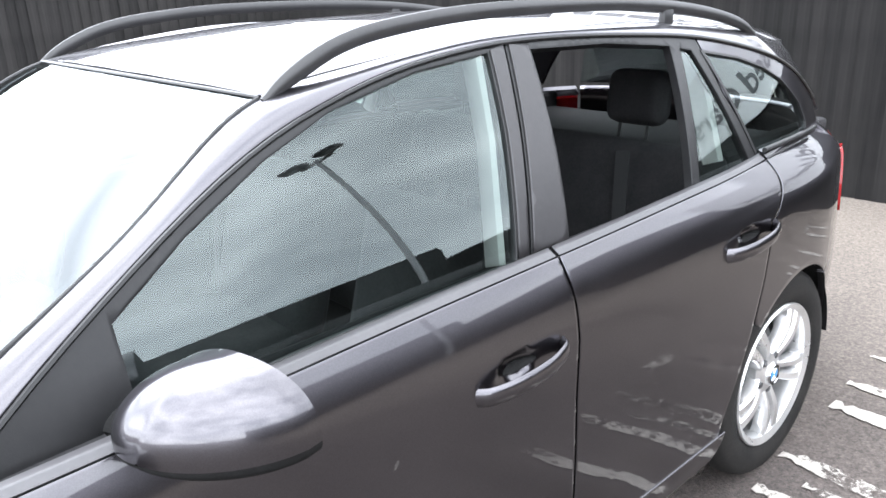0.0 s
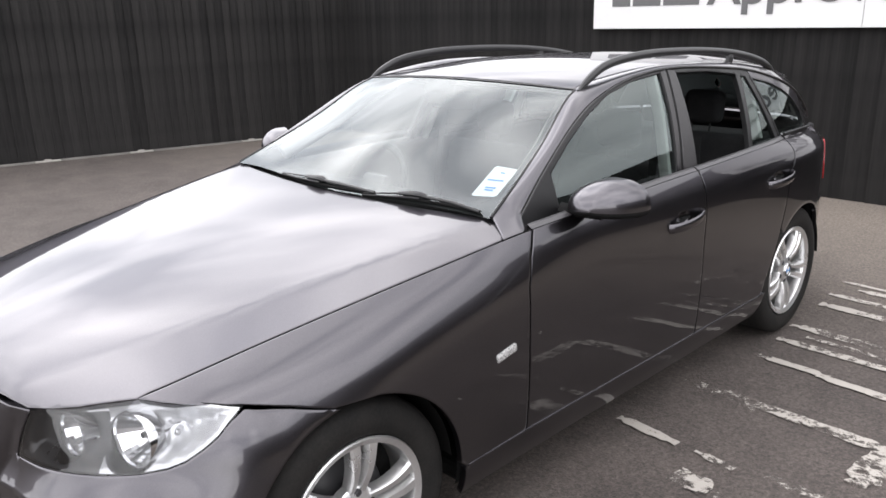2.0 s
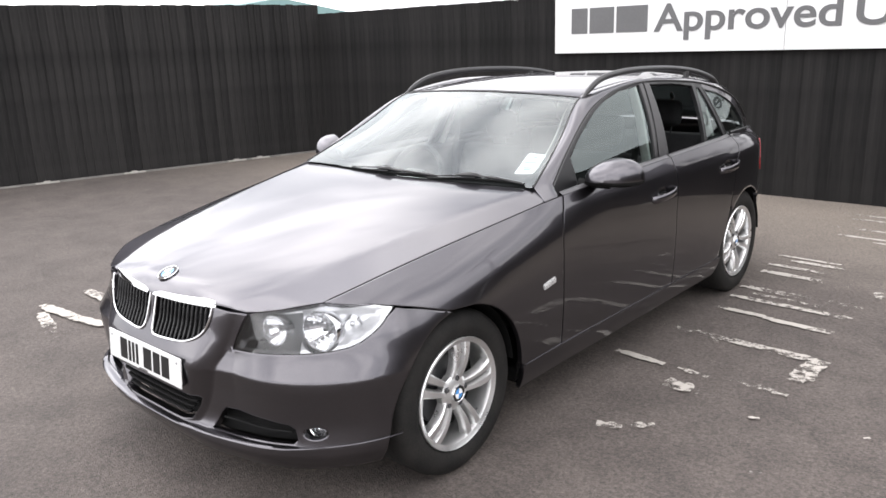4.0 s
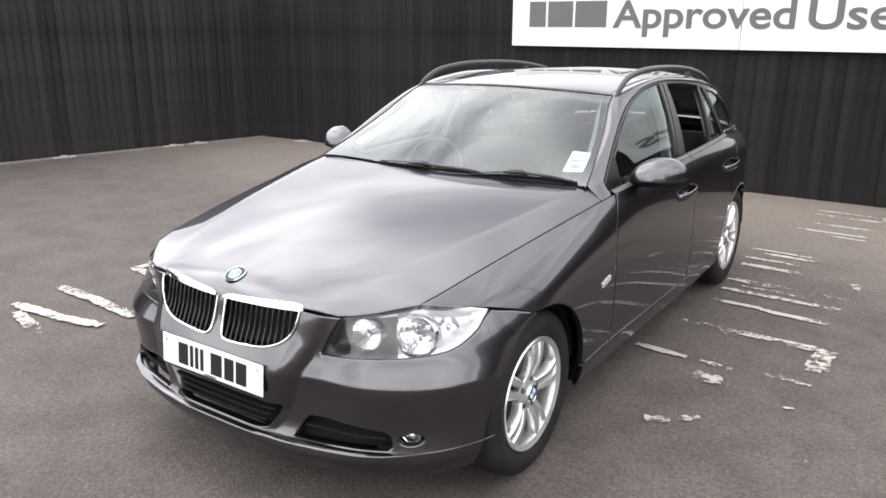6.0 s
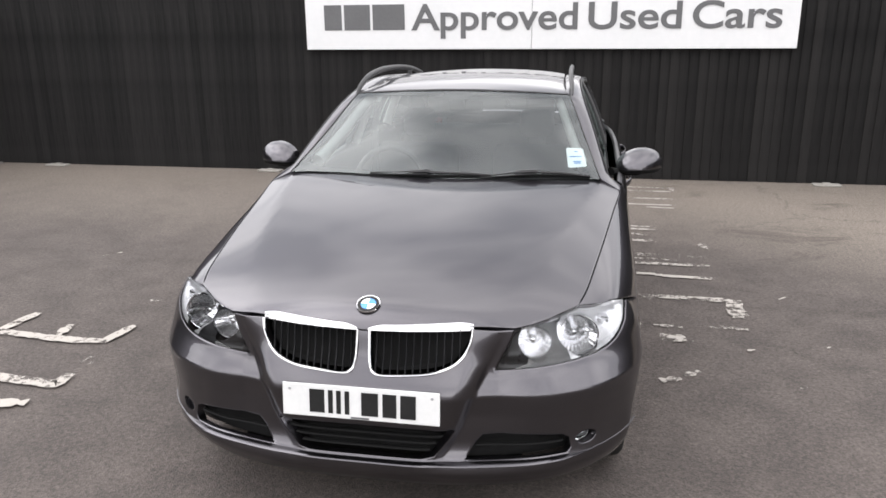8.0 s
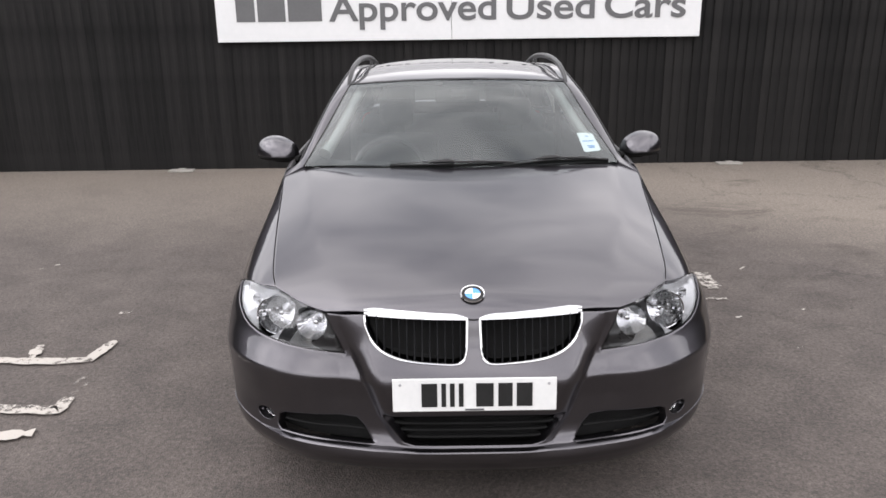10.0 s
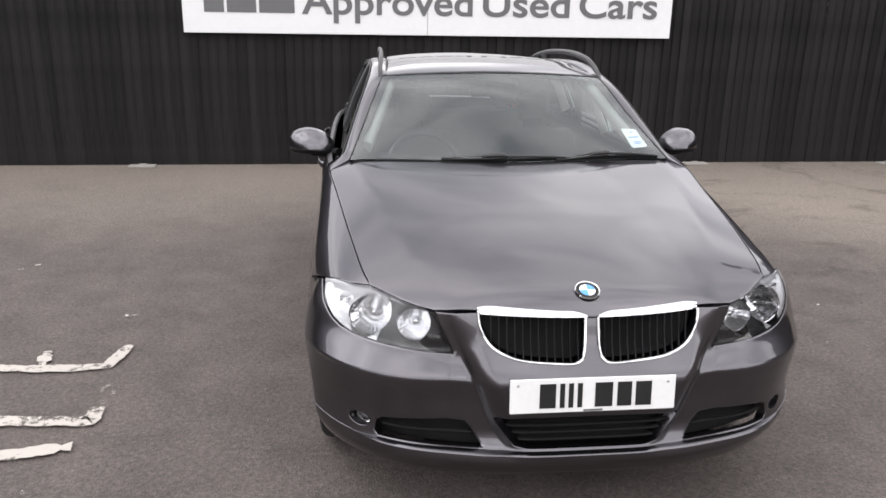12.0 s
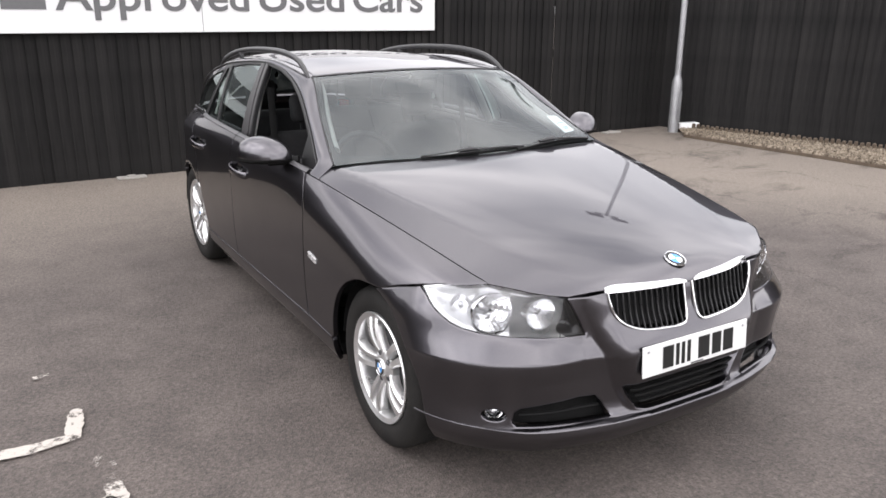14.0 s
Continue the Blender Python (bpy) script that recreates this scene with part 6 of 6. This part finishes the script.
# parking permit inside the windscreen
permit = thing("windscreen_sticker", "white paper permit stuck inside the windscreen corner", "sticker")
patch("paper", screen, [(0.584, 0.048), (0.592, 0.040), (0.660, 0.034), (0.668, 0.042), (0.676, 0.196), (0.669, 0.204), (0.602, 0.214), (0.594, 0.206)], WHITE, permit, step=0.03, thick=0.0, sides=(1,), lift=-0.006)
for v, a, b in ((0.070, 0.614, 0.644), (0.084, 0.612, 0.648), (0.128, 0.601, 0.656), (0.172, 0.628, 0.644)):
    patch("print_bar", screen, [(a, v), (b, v - 0.005), (b + 0.001, v + 0.003), (a + 0.001, v + 0.008)], BLUE, permit, step=0.03, thick=0.0, sides=(1,), lift=-0.0045)

# ---- cabin ----
def seat(x, y, w, bench=False, top=0.98):
    root = new("seat")
    root.parent = car
    tagged(root, "black cloth seat")
    bm = bmesh.new()
    box(bm, x - w / 2, x + w / 2, y - 0.25, y + 0.25, 0.36, 0.52, 0.06, seg=3)
    part("cushion", bm, CLOTH, root, smooth=True)
    bm = bmesh.new()
    box(bm, -w / 2, w / 2, -0.07, 0.07, 0, top - 0.46, 0.055, pose(x, y + 0.24, 0.46, -16, 0, 0), seg=3)
    part("backrest", bm, CLOTH, root, smooth=True)
    for hx in ((x,) if not bench else (x - 0.38, x + 0.34)):
        bm = bmesh.new()
        box(bm, -0.105, 0.105, -0.045, 0.045, 0.0, 0.17, 0.042, pose(hx, y + 0.24 + (top - 0.46) * 0.27 + 0.02, top + 0.02, -8, 0, 0), seg=3)
        part("headrest", bm, CLOTH, root, smooth=True)
        for dx in (-0.05, 0.05):
            bm = bmesh.new()
            tube(bm, [(hx + dx, y + 0.38, top - 0.05), (hx + dx, y + 0.40, top + 0.05)], 0.006, 6, up=Vector((0, 1, 0)))
            part("headrest_post", bm, BLACK, root)


seat(0.37, 0.12, 0.52)
seat(-0.37, 0.12, 0.52)
seat(0.0, 0.93, 1.32, True, 1.0)
STRAP = varied("dark_grey_webbing", (0.014, 0.014, 0.015), (0.022, 0.022, 0.023), 30, 0.8, bump=0.1, bump_scale=400)
for sx in (-0.42, 0.46):
    bm = bmesh.new()
    box(bm, -0.024, 0.024, -0.002, 0.002, 0.0, 0.52, m=pose(sx, 1.075, 0.47, -16, 0, 0) @ pose(0, 0, 0, 0, -9 if sx > 0 else 9, 0))
    part("seat_belt", bm, STRAP, car, "dark grey seat belt webbing")
bm = bmesh.new()
box(bm, -0.70, 0.70, -0.78, -0.42, 0.62, 0.945, 0.08, seg=3)
box(bm, -0.16, 0.16, -0.60, -0.30, 0.45, 0.88, 0.05, seg=3)
part("dashboard", bm, CLOTH, car, "black moulded dashboard", smooth=True)
wheel_root = new("steering_wheel")
wheel_root.parent = car
bm = bmesh.new()
ringp = [(-0.37 + 0.185 * math.cos(a), 0.0, 0.185 * math.sin(a)) for a in np.linspace(0, 2 * math.pi, 37)]
tl = pose(0, -0.27, 0.86, -22, 0, 0)
tube(bm, [tl @ Vector(p) for p in ringp], 0.016, 8, cap=False, up=Vector((0, 1, 0.4)))
part("steering_rim", bm, BLACK, wheel_root, "black steering wheel rim", smooth=True)
bm = bmesh.new()
box(bm, -0.45, -0.29, -0.03, 0.02, -0.05, 0.05, 0.02, tl)
box(bm, -0.54, -0.20, -0.008, 0.008, -0.015, 0.015, 0.004, tl)
part("steering_hub", bm, BLACK, wheel_root, smooth=True)
bm = bmesh.new()
box(bm, -0.12, 0.12, -0.012, 0.012, -0.035, 0.035, 0.012, pose(0, -0.13, 1.245, -20, 0, 0))
box(bm, -0.03, 0.03, -0.03, 0.03, 0.03, 0.07, 0.01, pose(0, -0.15, 1.235, -20, 0, 0))
part("rear_view_mirror", bm, FLATBLACK, car, "black interior rear-view mirror", smooth=True)
bm = bmesh.new()
box(bm, -0.042, 0.042, -0.02, 0.02, -0.03, 0.03, 0.012, Matrix.Translation(Vector(screen(0.0, 0.635)) + Vector((0, 0.018, -0.030))) @ pose(0, 0, 0, 30, 0, 0))
part("sensor_housing", bm, FLATBLACK, car, "black rain sensor housing behind the glass", smooth=True)
# pale inner pillars and belts
for sgn in (1, -1):
    bm = bmesh.new()
    tube(bm, [Vector((sgn * (green(y, z)[0] - 0.035), y + (0.12 if sgn < 0 else 0), z)) for y, z in ((0.27, 0.96), (0.33, 1.18), (0.37, 1.33))], [0.026, 0.024, 0.026], 8, (0.5, 1.0), up=Vector((1, 0, 0)))
    part("pillar_trim", bm, TRIM, car, "pale grey inner pillar trim", smooth=True)
    bm = bmesh.new()
    tube(bm, [Vector((sgn * (l1x(y) - 0.036), y + 0.05, l1z(y) - 0.035)) for y in np.linspace(-0.60, -0.06, 8)], 0.034, 10)
    part("pillar_trim", bm, TRIM, car, smooth=True)
    bm = bmesh.new()
    tube(bm, [Vector((sgn * (green(y, z)[0] - 0.05), y, z)) for y, z in ((1.10, 1.0), (1.12, 1.15), (1.13, 1.27))], 0.03, 8, (0.5, 1.0), up=Vector((1, 0, 0)))
    part("pillar_trim", bm, TRIM, car, smooth=True)
    bm = bmesh.new()
    tube(bm, [Vector((sgn * 0.62, 0.43, 1.22)), Vector((sgn * 0.63, 0.38, 0.9)), Vector((sgn * 0.64, 0.33, 0.5))], 0.022, 6, (0.12, 1.0), up=Vector((1, 0, 0)))
    part("seat_belt", bm, INK, car)
bm = bmesh.new()
box(bm, -0.70, 0.70, 1.33, 2.05, 0.5, 0.9, 0.03)
box(bm, -0.72, 0.72, -0.6, 1.3, 0.27, 0.34, 0.01)
part("cabin_floor", bm, CLOTH, car)
for sgn in (1, -1):
    bm = bmesh.new()
    box(bm, sgn * 0.575, sgn * 0.635, 1.36, 2.06, 0.5, 0.965, 0.015)
    part("luggage_side_trim", bm, CLOTH, car)
    bm = bmesh.new()
    box(bm, sgn * 0.73, sgn * 0.80, -0.65, 1.35, 0.35, 0.955, 0.02)
    part("door_card", bm, CLOTH, car)
